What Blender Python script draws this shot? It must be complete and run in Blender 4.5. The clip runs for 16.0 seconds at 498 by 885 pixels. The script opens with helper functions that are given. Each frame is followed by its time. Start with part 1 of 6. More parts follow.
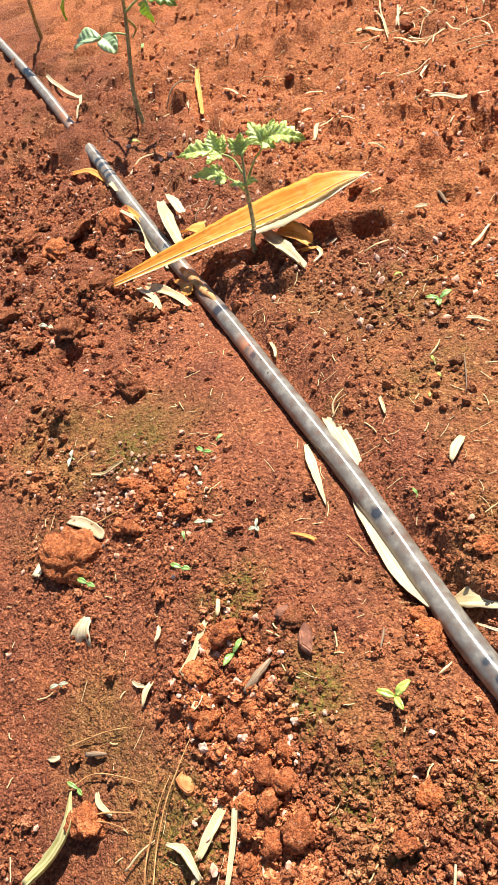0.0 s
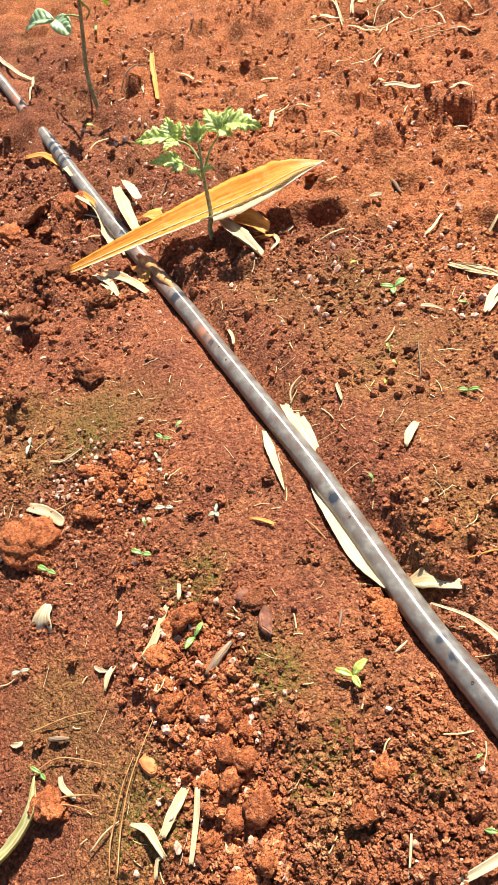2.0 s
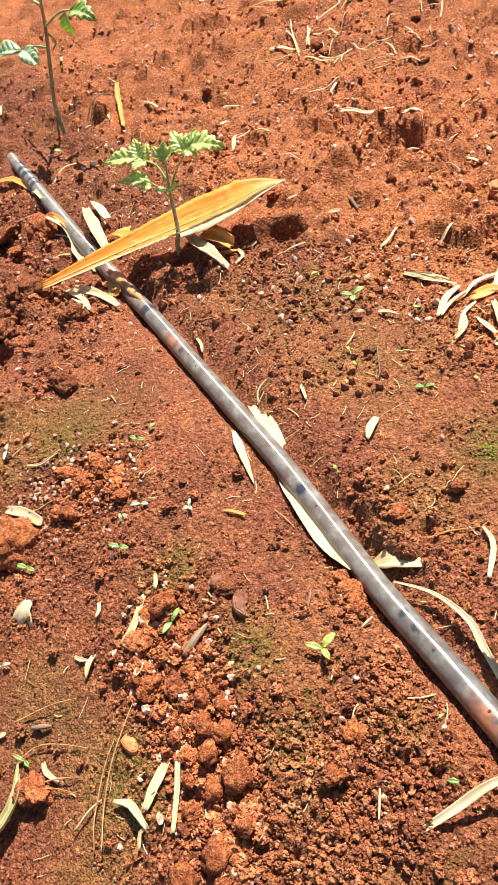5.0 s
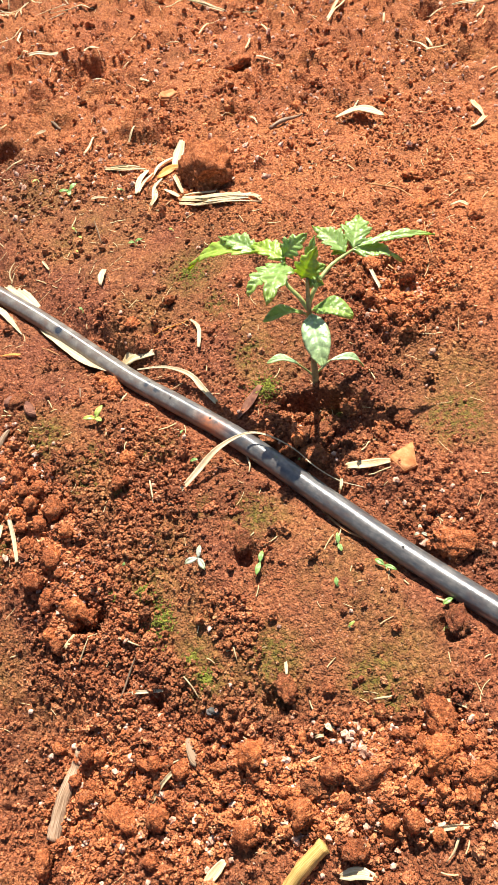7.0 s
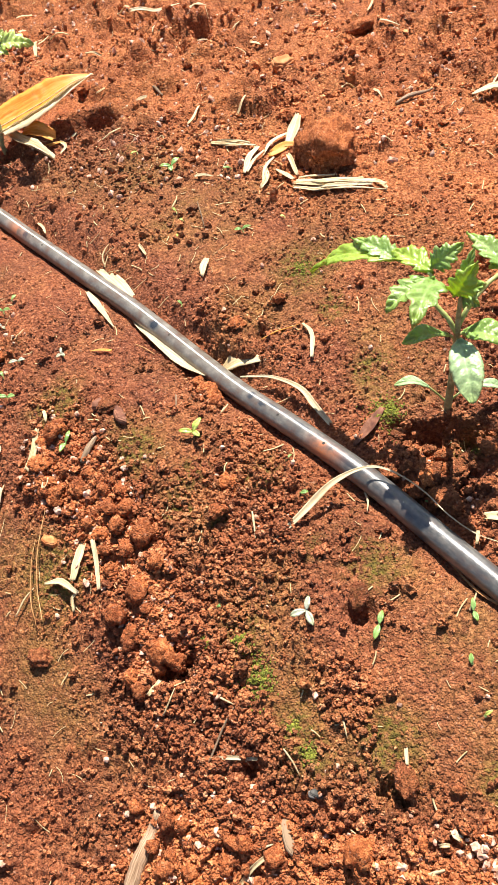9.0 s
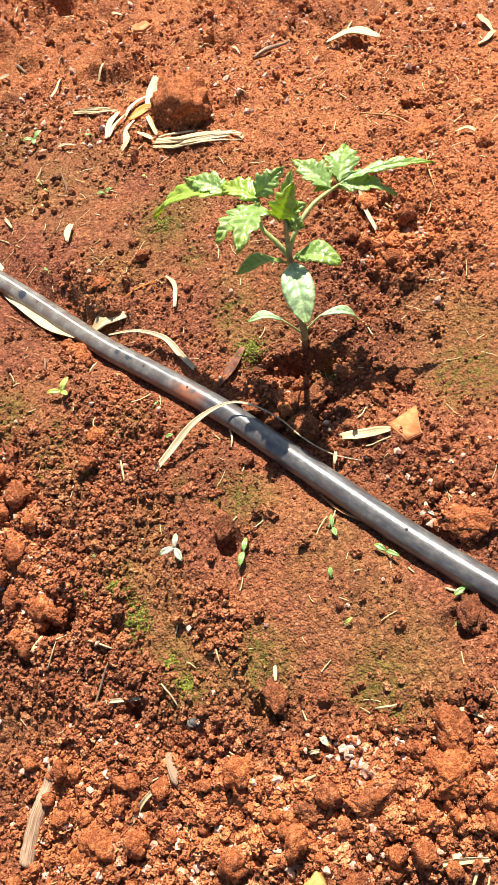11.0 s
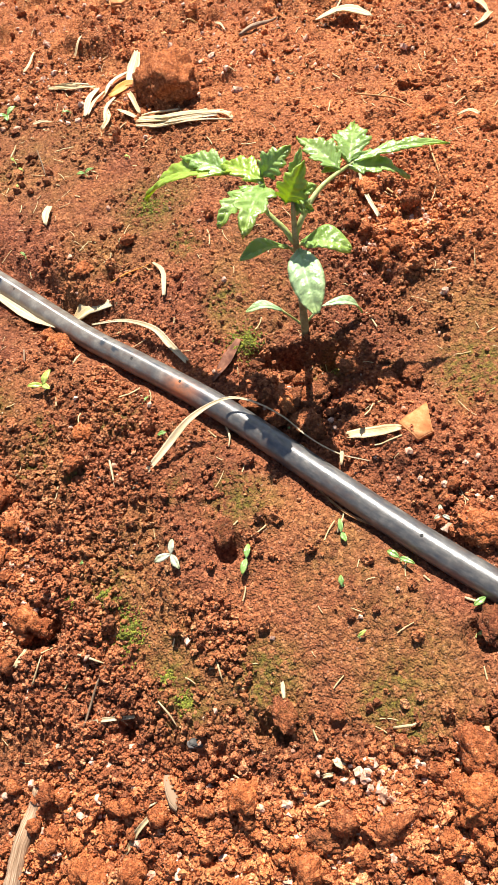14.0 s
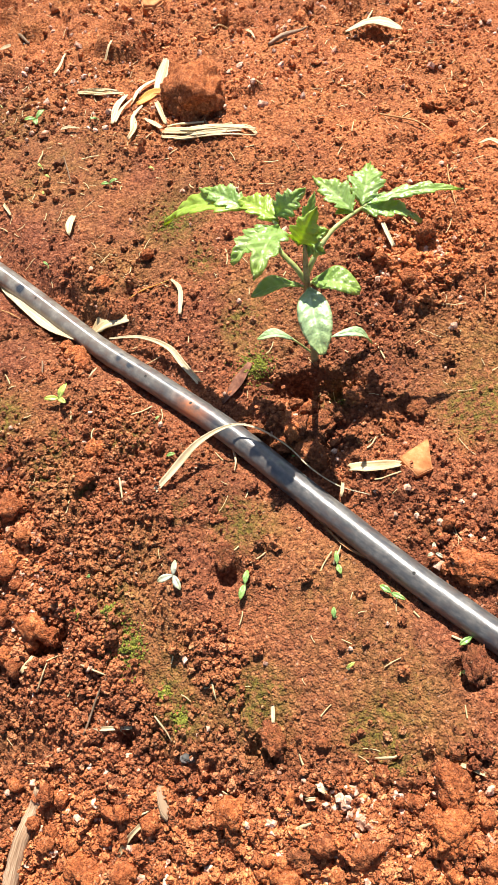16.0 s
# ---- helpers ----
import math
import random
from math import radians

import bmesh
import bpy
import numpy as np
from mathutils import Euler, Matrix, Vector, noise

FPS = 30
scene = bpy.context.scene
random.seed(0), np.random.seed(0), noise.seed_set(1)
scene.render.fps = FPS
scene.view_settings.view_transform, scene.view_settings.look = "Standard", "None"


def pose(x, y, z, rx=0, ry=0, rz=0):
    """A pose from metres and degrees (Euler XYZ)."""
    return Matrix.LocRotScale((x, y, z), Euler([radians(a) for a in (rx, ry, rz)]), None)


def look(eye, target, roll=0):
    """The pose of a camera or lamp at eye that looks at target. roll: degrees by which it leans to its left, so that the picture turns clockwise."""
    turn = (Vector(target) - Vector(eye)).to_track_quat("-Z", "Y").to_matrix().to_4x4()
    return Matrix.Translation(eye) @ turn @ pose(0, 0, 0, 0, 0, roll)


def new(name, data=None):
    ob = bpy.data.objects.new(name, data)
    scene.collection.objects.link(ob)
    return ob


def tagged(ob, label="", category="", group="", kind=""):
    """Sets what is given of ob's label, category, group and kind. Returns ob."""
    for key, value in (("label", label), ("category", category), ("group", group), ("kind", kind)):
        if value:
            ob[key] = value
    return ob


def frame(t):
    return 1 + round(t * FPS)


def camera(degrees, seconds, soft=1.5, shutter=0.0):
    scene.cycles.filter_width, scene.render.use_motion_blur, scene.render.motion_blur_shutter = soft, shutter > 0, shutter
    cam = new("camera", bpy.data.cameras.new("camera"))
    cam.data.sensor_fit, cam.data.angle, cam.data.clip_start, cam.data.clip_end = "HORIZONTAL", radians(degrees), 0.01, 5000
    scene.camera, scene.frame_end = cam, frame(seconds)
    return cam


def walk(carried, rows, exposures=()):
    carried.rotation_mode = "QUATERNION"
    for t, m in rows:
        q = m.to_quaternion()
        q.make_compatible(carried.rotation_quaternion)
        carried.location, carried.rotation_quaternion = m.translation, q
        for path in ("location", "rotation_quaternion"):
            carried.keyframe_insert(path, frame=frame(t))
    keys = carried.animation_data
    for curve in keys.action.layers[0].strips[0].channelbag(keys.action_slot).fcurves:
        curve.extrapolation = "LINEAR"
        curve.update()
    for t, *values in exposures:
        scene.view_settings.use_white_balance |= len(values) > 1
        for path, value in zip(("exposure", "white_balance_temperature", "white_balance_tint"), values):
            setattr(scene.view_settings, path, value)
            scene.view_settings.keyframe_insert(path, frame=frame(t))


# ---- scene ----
LENS = 34.11
PATH = [
    (0, (0.3147, 0.4158, 0.4013), (0.0799, 0.7009, 0.0642), -25.73),
    (0.5, (0.3139, 0.4164, 0.4021), (0.0866, 0.7018, 0.0602), -25.71),
    (1, (0.3146, 0.4136, 0.3983), (0.0961, 0.7022, 0.0533), -25.14),
    (1.5, (0.3184, 0.4100, 0.4041), (0.1041, 0.6990, 0.0568), -24.23),
    (2, (0.3159, 0.4114, 0.4072), (0.1059, 0.6988, 0.0561), -23.78),
    (2.5, (0.3149, 0.4108, 0.4110), (0.1101, 0.6992, 0.0577), -23.54),
    (3, (0.3124, 0.4003, 0.4188), (0.1142, 0.6937, 0.0658), -22.32),
    (5.3, (0.3337, 0.3666, 0.4132), (0.1449, 0.6755, 0.0683), -22.34),
    (5.5, (0.3494, 0.3406, 0.4205), (0.1817, 0.6562, 0.0708), -22.98),
    (6, (0.3777, 0.2698, 0.4513), (0.2516, 0.5981, 0.0958), -23.06),
    (6.5, (0.4071, 0.1889, 0.4808), (0.2901, 0.5188, 0.1238), -23.50),
    (6.8, (0.4004, 0.1677, 0.4760), (0.3107, 0.4844, 0.0996), -21.74),
    (7, (0.3865, 0.1668, 0.4699), (0.3235, 0.4755, 0.0817), -19.51),
    (7.2, (0.3475, 0.2063, 0.4670), (0.3031, 0.4979, 0.0632), -14.06),
    (7.5, (0.3148, 0.2373, 0.4663), (0.2516, 0.5154, 0.0556), -12.60),
    (8, (0.3074, 0.2532, 0.4764), (0.2235, 0.5284, 0.0674), -14.03),
    (8.5, (0.3289, 0.2456, 0.4608), (0.2296, 0.5326, 0.0636), -18.04),
    (9, (0.3461, 0.2450, 0.4455), (0.2441, 0.5372, 0.0528), -21.74),
    (9.5, (0.3747, 0.2330, 0.4338), (0.2710, 0.5321, 0.0467), -24.73),
    (10, (0.3996, 0.2138, 0.4182), (0.3013, 0.5157, 0.0319), -26.66),
    (10.2, (0.4074, 0.2089, 0.4149), (0.3141, 0.5087, 0.0258), -26.75),
    (12.5, (0.3841, 0.2260, 0.4150), (0.3194, 0.5102, 0.0088), -21.91),
    (13, (0.3802, 0.2240, 0.4218), (0.3203, 0.5084, 0.0149), -21.35),
    (13.5, (0.3814, 0.2266, 0.4114), (0.3211, 0.5119, 0.0052), -21.88),
    (14, (0.3778, 0.2378, 0.3976), (0.3191, 0.5199, -0.0110), -21.76),
    (14.5, (0.3802, 0.2456, 0.3910), (0.3171, 0.5234, -0.0200), -22.41),
    (15, (0.3780, 0.2540, 0.3927), (0.3161, 0.5245, -0.0232), -22.49),
    (15.5, (0.3902, 0.2530, 0.4049), (0.3175, 0.5197, -0.0117), -23.93),
    (16, (0.3944, 0.2546, 0.4251), (0.3201, 0.5239, 0.0104), -22.17),
]
cam = camera(LENS, 16.0, 1.5)
walk(cam, [(t, look(eye, target, roll)) for t, eye, target, roll in PATH])

# ---- sky, sun, exposure ----
SUN_WAY = Vector((0.15, 0.60, 1.0)).normalized()
world = bpy.data.worlds.new("sky")
scene.world = world
world.use_nodes = True
sky = world.node_tree.nodes.new("ShaderNodeTexSky")
sky.sky_type = "NISHITA"
sky.sun_disc = False
sky.sun_elevation = math.asin(SUN_WAY.z)
sky.sun_rotation = math.atan2(SUN_WAY.x, SUN_WAY.y)
world.node_tree.links.new(sky.outputs[0], world.node_tree.nodes["Background"].inputs[0])
world.node_tree.nodes["Background"].inputs[1].default_value = 0.058
sun = new("sun", bpy.data.lights.new("sun", "SUN"))
sun.data.energy = 5.0
sun.data.angle = radians(0.53)
sun.data.color = (1.0, 0.95, 0.86)
sun.matrix_basis = look(SUN_WAY * 10, (0, 0, 0))
scene.view_settings.exposure = 1.30


# ---- materials ----
class Nodes:
    """A material and short ways to add nodes to it."""

    def __init__(self, name):
        self.mat = bpy.data.materials.new(name)
        self.mat.use_nodes = True
        self.tree = self.mat.node_tree
        self.bsdf = self.tree.nodes["Principled BSDF"]
        self.out = self.tree.nodes["Material Output"]

    def add(self, kind, **values):
        n = self.tree.nodes.new(kind)
        for key, value in values.items():
            n.inputs[key].default_value = value
        return n

    def link(self, a, b):
        self.tree.links.new(a, b)

    def attr(self, name):
        n = self.tree.nodes.new("ShaderNodeAttribute")
        n.attribute_name = name
        return n.outputs["Fac"]

    def noise(self, scale, detail=4.0, rough=0.6):
        n = self.add("ShaderNodeTexNoise", Scale=scale, Detail=detail, Roughness=rough)
        self.link(self.add("ShaderNodeNewGeometry").outputs["Position"], n.inputs["Vector"])
        return n.outputs["Fac"]

    def cells(self, scale, out="Distance"):
        n = self.add("ShaderNodeTexVoronoi", Scale=scale)
        self.link(self.add("ShaderNodeNewGeometry").outputs["Position"], n.inputs["Vector"])
        return n.outputs[out]

    def ramp(self, source, *stops):
        n = self.tree.nodes.new("ShaderNodeValToRGB")
        while len(n.color_ramp.elements) < len(stops):
            n.color_ramp.elements.new(0.5)
        for e, (at, c) in zip(n.color_ramp.elements, stops):
            e.position, e.color = at, (*c, 1) if len(c) == 3 else c
        self.link(source, n.inputs[0])
        return n.outputs[0]

    def mix(self, fac, a, b, blend="MIX"):
        n = self.tree.nodes.new("ShaderNodeMix")
        n.data_type, n.blend_type = "RGBA", blend
        for source, socket in ((fac, n.inputs[0]), (a, n.inputs[6]), (b, n.inputs[7])):
            if isinstance(source, (int, float)):
                socket.default_value = source
            elif isinstance(source, tuple):
                socket.default_value = (*source, 1)
            else:
                self.link(source, socket)
        return n.outputs[2]

    def math(self, op, a, b=0.0, clamp=False):
        n = self.tree.nodes.new("ShaderNodeMath")
        n.operation, n.use_clamp = op, clamp
        for source, socket in ((a, n.inputs[0]), (b, n.inputs[1])):
            if isinstance(source, (int, float)):
                socket.default_value = source
            else:
                self.link(source, socket)
        return n.outputs[0]

    def bump(self, height, strength, distance, after=None):
        n = self.add("ShaderNodeBump", Distance=distance)
        if isinstance(strength, float):
            n.inputs["Strength"].default_value = strength
        else:
            self.link(strength, n.inputs["Strength"])
        self.link(height, n.inputs["Height"])
        if after is not None:
            self.link(after, n.inputs["Normal"])
        return n.outputs[0]

    def done(self, colour, roughness=0.8, normal=None, metal=0.0, specular=0.5):
        for source, key in ((colour, "Base Color"), (roughness, "Roughness"), (metal, "Metallic"), (specular, "Specular IOR Level")):
            if isinstance(source, (int, float)):
                self.bsdf.inputs[key].default_value = source
            elif isinstance(source, tuple):
                self.bsdf.inputs[key].default_value = (*source, 1)
            else:
                self.link(source, self.bsdf.inputs[key])
        if normal is not None:
            self.link(normal, self.bsdf.inputs["Normal"])
        return self.mat


def soil_material(name, island=False, shift=0.0, single=False):
    """Red laterite soil: damp and dry shades, pale mineral flecks, olive algae and moss where the attributes say so."""
    n = Nodes(name)
    dry = n.math("ADD", n.attr("dry"), shift)
    grain = n.noise(330, 5, 0.72)
    patch = n.noise(24, 5, 0.65)
    damp = n.ramp(grain, (0.25, (0.060, 0.019, 0.012)), (0.5, (0.212, 0.065, 0.030)), (0.78, (0.46, 0.183, 0.092)))
    light = n.ramp(grain, (0.25, (0.20, 0.054, 0.020)), (0.5, (0.49, 0.147, 0.047)), (0.78, (0.76, 0.335, 0.145)))
    amount = n.math("ADD", dry, n.math("MULTIPLY", n.math("SUBTRACT", patch, 0.5), 0.85), clamp=True)
    colour = n.mix(amount, damp, light)
    stain = n.ramp(n.noise(70, 6, 0.75), (0.36, (0, 0, 0)), (0.60, (1, 1, 1)))
    algae = n.ramp(grain, (0.25, (0.100, 0.042, 0.015)), (0.5, (0.255, 0.116, 0.037)), (0.78, (0.45, 0.24, 0.090)))
    colour = n.mix(n.math("MULTIPLY", n.attr("olive"), n.math("ADD", n.math("MULTIPLY", stain, 0.7), 0.3), clamp=True), colour, algae)
    if island:
        rnd = n.tree.nodes.new("ShaderNodeNewGeometry").outputs["Random Per Island"]
        colour = n.mix(0.85, colour, n.ramp(rnd, (0.0, (0.50, 0.46, 0.54)), (0.30, (0.98, 1.00, 1.05)), (0.75, (1.38, 1.43, 1.46)), (0.93, (1.55, 1.80, 2.0)), (1.0, (1.75, 2.4, 3.0))), "MULTIPLY")
    else:
        cell = n.cells(640, "Color")
        colour = n.mix(0.85, colour, n.ramp(cell, (0.05, (0.58, 0.53, 0.56)), (0.45, (1.0, 1.0, 1.0)), (0.75, (1.25, 1.27, 1.24)), (0.95, (1.6, 1.75, 1.75))), "MULTIPLY")
    if single:
        own = n.tree.nodes.new("ShaderNodeObjectInfo").outputs["Random"]
        colour = n.mix(0.9, colour, n.ramp(own, (0.0, (0.74, 0.66, 0.68)), (0.5, (1.0, 0.97, 0.95)), (1.0, (1.22, 1.14, 1.06))), "MULTIPLY")
    broad = n.ramp(n.noise(11, 5, 0.65), (0.36, (0.62, 0.56, 0.62)), (0.50, (0.95, 0.95, 0.95)), (0.66, (1.22, 1.24, 1.2)))
    colour = n.mix(0.5, colour, broad, "MULTIPLY")
    fleck = n.ramp(n.noise(430, 2, 0.5), (0.66, (0, 0, 0)), (0.72, (1, 1, 1)))
    colour = n.mix(n.math("MULTIPLY", fleck, 0.4), colour, (0.62, 0.36, 0.24))
    mossy = n.ramp(n.noise(190, 5, 0.78), (0.40, (0, 0, 0)), (0.58, (1, 1, 1)))
    green = n.ramp(n.noise(520, 3, 0.65), (0.3, (0.055, 0.038, 0.011)), (0.55, (0.16, 0.112, 0.022)), (0.80, (0.33, 0.27, 0.045)))
    colour = n.mix(n.math("MULTIPLY", n.attr("moss"), mossy, clamp=True), colour, green)
    b = n.bump(n.noise(1500, 3, 0.7), 0.7, 0.0010)
    b = n.bump(n.math("SUBTRACT", 1.0, n.cells(820)), 0.9, 0.0016, b)
    if single:
        b = n.bump(n.noise(620, 4, 0.75), 0.9, 0.0020, b)
    else:
        b = n.bump(n.math("SUBTRACT", 1.0, n.cells(400)), 0.65 if island else n.math("ADD", n.math("MULTIPLY", n.attr("loose"), 0.3), 0.55), 0.0026, b)
    if not island and not single:
        b = n.bump(n.noise(420, 4, 0.7), 0.5, 0.0026, b)
        b = n.bump(n.noise(190, 5, 0.70), n.math("MULTIPLY", n.attr("far"), 0.45), 0.0060, b)
        b = n.bump(n.noise(70, 5, 0.65), n.math("MULTIPLY", n.attr("far"), 0.35), 0.012, b)
    return n.done(colour, 0.92, b, 0.0, 0.2)


def simple(name, dark, mid, light, scale, roughness=0.8, bump=0.0005, stretch=None, specular=0.3, translucent=0.0, vary=0.6):
    """A material with a three-colour grain; stretch makes the grain run along the 'along' and 'across' attributes."""
    n = Nodes(name)
    if stretch:
        xyz = n.tree.nodes.new("ShaderNodeCombineXYZ")
        n.link(n.math("MULTIPLY", n.attr("along"), stretch[0]), xyz.inputs[0])
        n.link(n.math("MULTIPLY", n.attr("across"), stretch[1]), xyz.inputs[1])
        info = n.tree.nodes.new("ShaderNodeObjectInfo")
        n.link(n.math("MULTIPLY", info.outputs["Random"], 50.0), xyz.inputs[2])
        tex = n.add("ShaderNodeTexNoise", Scale=1.0, Detail=5.0, Roughness=0.65)
        n.link(xyz.outputs[0], tex.inputs["Vector"])
        grain = tex.outputs["Fac"]
    else:
        grain = n.noise(scale, 5, 0.65)
    colour = n.ramp(grain, (0.34, dark), (0.5, mid), (0.66, light))
    blot = n.ramp(n.noise(scale * 0.3, 3), (0.3, (0.72, 0.68, 0.62)), (0.6, (1.0, 1.0, 1.0)))
    colour = n.mix(0.8, colour, blot, "MULTIPLY")
    info = n.tree.nodes.new("ShaderNodeObjectInfo").outputs["Random"]
    colour = n.mix(vary, colour, n.ramp(info, (0.0, (0.75, 0.7, 0.62)), (1.0, (1.1, 1.1, 1.1))), "MULTIPLY")
    dust = n.ramp(n.noise(70, 5, 0.7), (0.52, (0, 0, 0)), (0.72, (1, 1, 1)))
    colour = n.mix(n.math("MULTIPLY", dust, 0.2), colour, (0.36, 0.14, 0.06))
    mat = n.done(colour, roughness, n.bump(grain, 0.6, bump), 0.0, specular)
    if translucent:
        t = n.add("ShaderNodeBsdfTranslucent")
        n.link(colour, t.inputs["Color"])
        m = n.add("ShaderNodeMixShader", Fac=translucent)
        n.link(n.bsdf.outputs[0], m.inputs[1])
        n.link(t.outputs[0], m.inputs[2])
        n.link(m.outputs[0], n.out.inputs[0])
    return mat


def leaf_material(name, dark, mid, light, through_light, share=0.4):
    """A living leaf: pale veins, a soft sheen, light that shines through."""
    n = Nodes(name)
    vein = n.attr("vein")
    colour = n.ramp(n.noise(110, 4, 0.55), (0.22, dark), (0.52, mid), (0.90, light))
    colour = n.mix(n.math("MULTIPLY", vein, 0.22), colour, light)
    tip = n.attr("tip")
    colour = n.mix(n.math("MULTIPLY", n.math("POWER", tip, 3.0), 0.45), colour, (0.36, 0.42, 0.04))
    b = n.bump(n.math("SUBTRACT", 1.0, n.cells(430)), 0.30, 0.0008)
    b = n.bump(n.math("ADD", n.noise(500, 3), n.math("MULTIPLY", vein, -0.7)), 0.7, 0.0006, b)
    n.done(colour, 0.30, b, 0.0, 1.0)
    t = n.add("ShaderNodeBsdfTranslucent")
    n.link(n.mix(0.6, colour, through_light), t.inputs["Color"])
    m = n.add("ShaderNodeMixShader", Fac=share)
    n.link(n.bsdf.outputs[0], m.inputs[1])
    n.link(t.outputs[0], m.inputs[2])
    n.link(m.outputs[0], n.out.inputs[0])
    return n.mat


def pipe_material():
    """Weathered black polythene under a film of dried mud; the attribute 'dust' says how thick the film is."""
    n = Nodes("weathered polythene")
    film = n.noise(45, 6, 0.7)
    fine = n.noise(380, 4, 0.7)
    cover = n.math("ADD", n.attr("dust"), n.math("MULTIPLY", n.math("SUBTRACT", film, 0.5), 0.25))
    cover = n.math("ADD", cover, n.math("MULTIPLY", n.math("SUBTRACT", fine, 0.5), 0.35), clamp=True)
    worn = n.attr("worn")
    xyz = n.tree.nodes.new("ShaderNodeCombineXYZ")
    n.link(n.math("MULTIPLY", n.attr("along"), 7.0), xyz.inputs[0])
    n.link(n.math("MULTIPLY", n.attr("across"), 3.2), xyz.inputs[1])
    streak = n.add("ShaderNodeTexNoise", Scale=1.0, Detail=5.0, Roughness=0.6)
    n.link(xyz.outputs[0], streak.inputs["Vector"])
    cover = n.math("ADD", cover, n.math("MULTIPLY", n.math("SUBTRACT", streak.outputs["Fac"], 0.5), n.math("ADD", n.math("MULTIPLY", worn, 0.7), 0.25)), clamp=True)
    film_colour = n.ramp(n.noise(90, 5, 0.65), (0.34, (0.19, 0.105, 0.060)), (0.5, (0.215, 0.185, 0.145)), (0.66, (0.35, 0.305, 0.245)))
    colour = n.mix(cover, (0.030, 0.033, 0.038), film_colour)
    mud = n.math("MULTIPLY", n.attr("mud"), n.ramp(film, (0.4, (0, 0, 0)), (0.55, (1, 1, 1))), clamp=True)
    colour = n.mix(mud, colour, (0.36, 0.12, 0.045))
    rough = n.math("ADD", n.math("MULTIPLY", cover, 0.10), n.math("ADD", n.math("MULTIPLY", mud, 0.4), n.attr("scuff")), clamp=True)
    scratch = n.add("ShaderNodeTexNoise", Scale=1.0, Detail=3.0)
    xyz = n.tree.nodes.new("ShaderNodeCombineXYZ")
    n.link(n.math("MULTIPLY", n.attr("along"), 30.0), xyz.inputs[0])
    n.link(n.math("MULTIPLY", n.attr("across"), 60.0), xyz.inputs[1])
    n.link(xyz.outputs[0], scratch.inputs["Vector"])
    b = n.bump(scratch.outputs["Fac"], 0.05, 0.0003)
    b = n.bump(streak.outputs["Fac"], n.math("MULTIPLY", worn, 0.25), 0.0006, b)
    b = n.bump(fine, 0.08, 0.0002, b)
    # fine scuffing across the pipe draws the highlight out along it
    way = n.tree.nodes.new("ShaderNodeCombineXYZ")
    way.inputs[0].default_value, way.inputs[1].default_value = 0.7071, -0.7071
    n.link(way.outputs[0], n.bsdf.inputs["Tangent"])
    n.link(n.math("SUBTRACT", 0.94, n.math("MULTIPLY", worn, 0.3)), n.bsdf.inputs["Anisotropic"])
    return n.done(colour, rough, b, 0.0, 1.0)


SOIL = soil_material("red soil")
CRUMB = soil_material("red soil crumbs", island=True)
CLOD = soil_material("dry soil clod", shift=0.19, single=True)
GRIT = simple("pale grit", (0.36, 0.16, 0.10), (0.56, 0.33, 0.23), (0.74, 0.55, 0.43), 300, 0.85)
GREY_STONE = simple("grey stone", (0.10, 0.09, 0.085), (0.20, 0.18, 0.17), (0.34, 0.31, 0.29), 250, 0.8)
STRAW = simple("straw", (0.54, 0.38, 0.18), (0.74, 0.58, 0.33), (0.86, 0.74, 0.52), 120, 0.5, 0.0004, (2, 6), translucent=0.22, vary=0.4)
BLEACHED = simple("bleached leaf", (0.54, 0.40, 0.21), (0.70, 0.57, 0.36), (0.84, 0.74, 0.54), 120, 0.45, 0.0004, (2, 7), translucent=0.28, vary=0.35)
TAN = simple("tan dry leaf", (0.62, 0.27, 0.045), (0.84, 0.45, 0.10), (0.92, 0.62, 0.24), 120, 0.45, 0.0004, (3, 7), translucent=0.45, vary=0.2)
TWIG = simple("grey-brown twig", (0.10, 0.06, 0.04), (0.24, 0.16, 0.10), (0.40, 0.29, 0.20), 160, 0.85, 0.0006, (3, 4))
ROOT = simple("dry root", (0.30, 0.13, 0.045), (0.45, 0.23, 0.09), (0.6, 0.36, 0.17), 150, 0.8)
WOOD = simple("rotten wood", (0.16, 0.09, 0.05), (0.36, 0.23, 0.14), (0.55, 0.40, 0.28), 120, 0.9, 0.0012, (3, 7))
YELLOW_WOOD = simple("split yellow wood", (0.38, 0.20, 0.05), (0.58, 0.36, 0.10), (0.70, 0.50, 0.20), 120, 0.75, 0.0008, (3, 9))
TERRACOTTA = simple("terracotta", (0.34, 0.11, 0.035), (0.50, 0.18, 0.06), (0.64, 0.30, 0.13), 140, 0.85, 0.0006)
SHALE = simple("brown shale", (0.10, 0.035, 0.022), (0.19, 0.075, 0.045), (0.30, 0.14, 0.09), 140, 0.8, 0.0006)
CHARCOAL = simple("charred bit", (0.02, 0.02, 0.02), (0.05, 0.048, 0.045), (0.12, 0.11, 0.10), 200, 0.75, 0.0005)


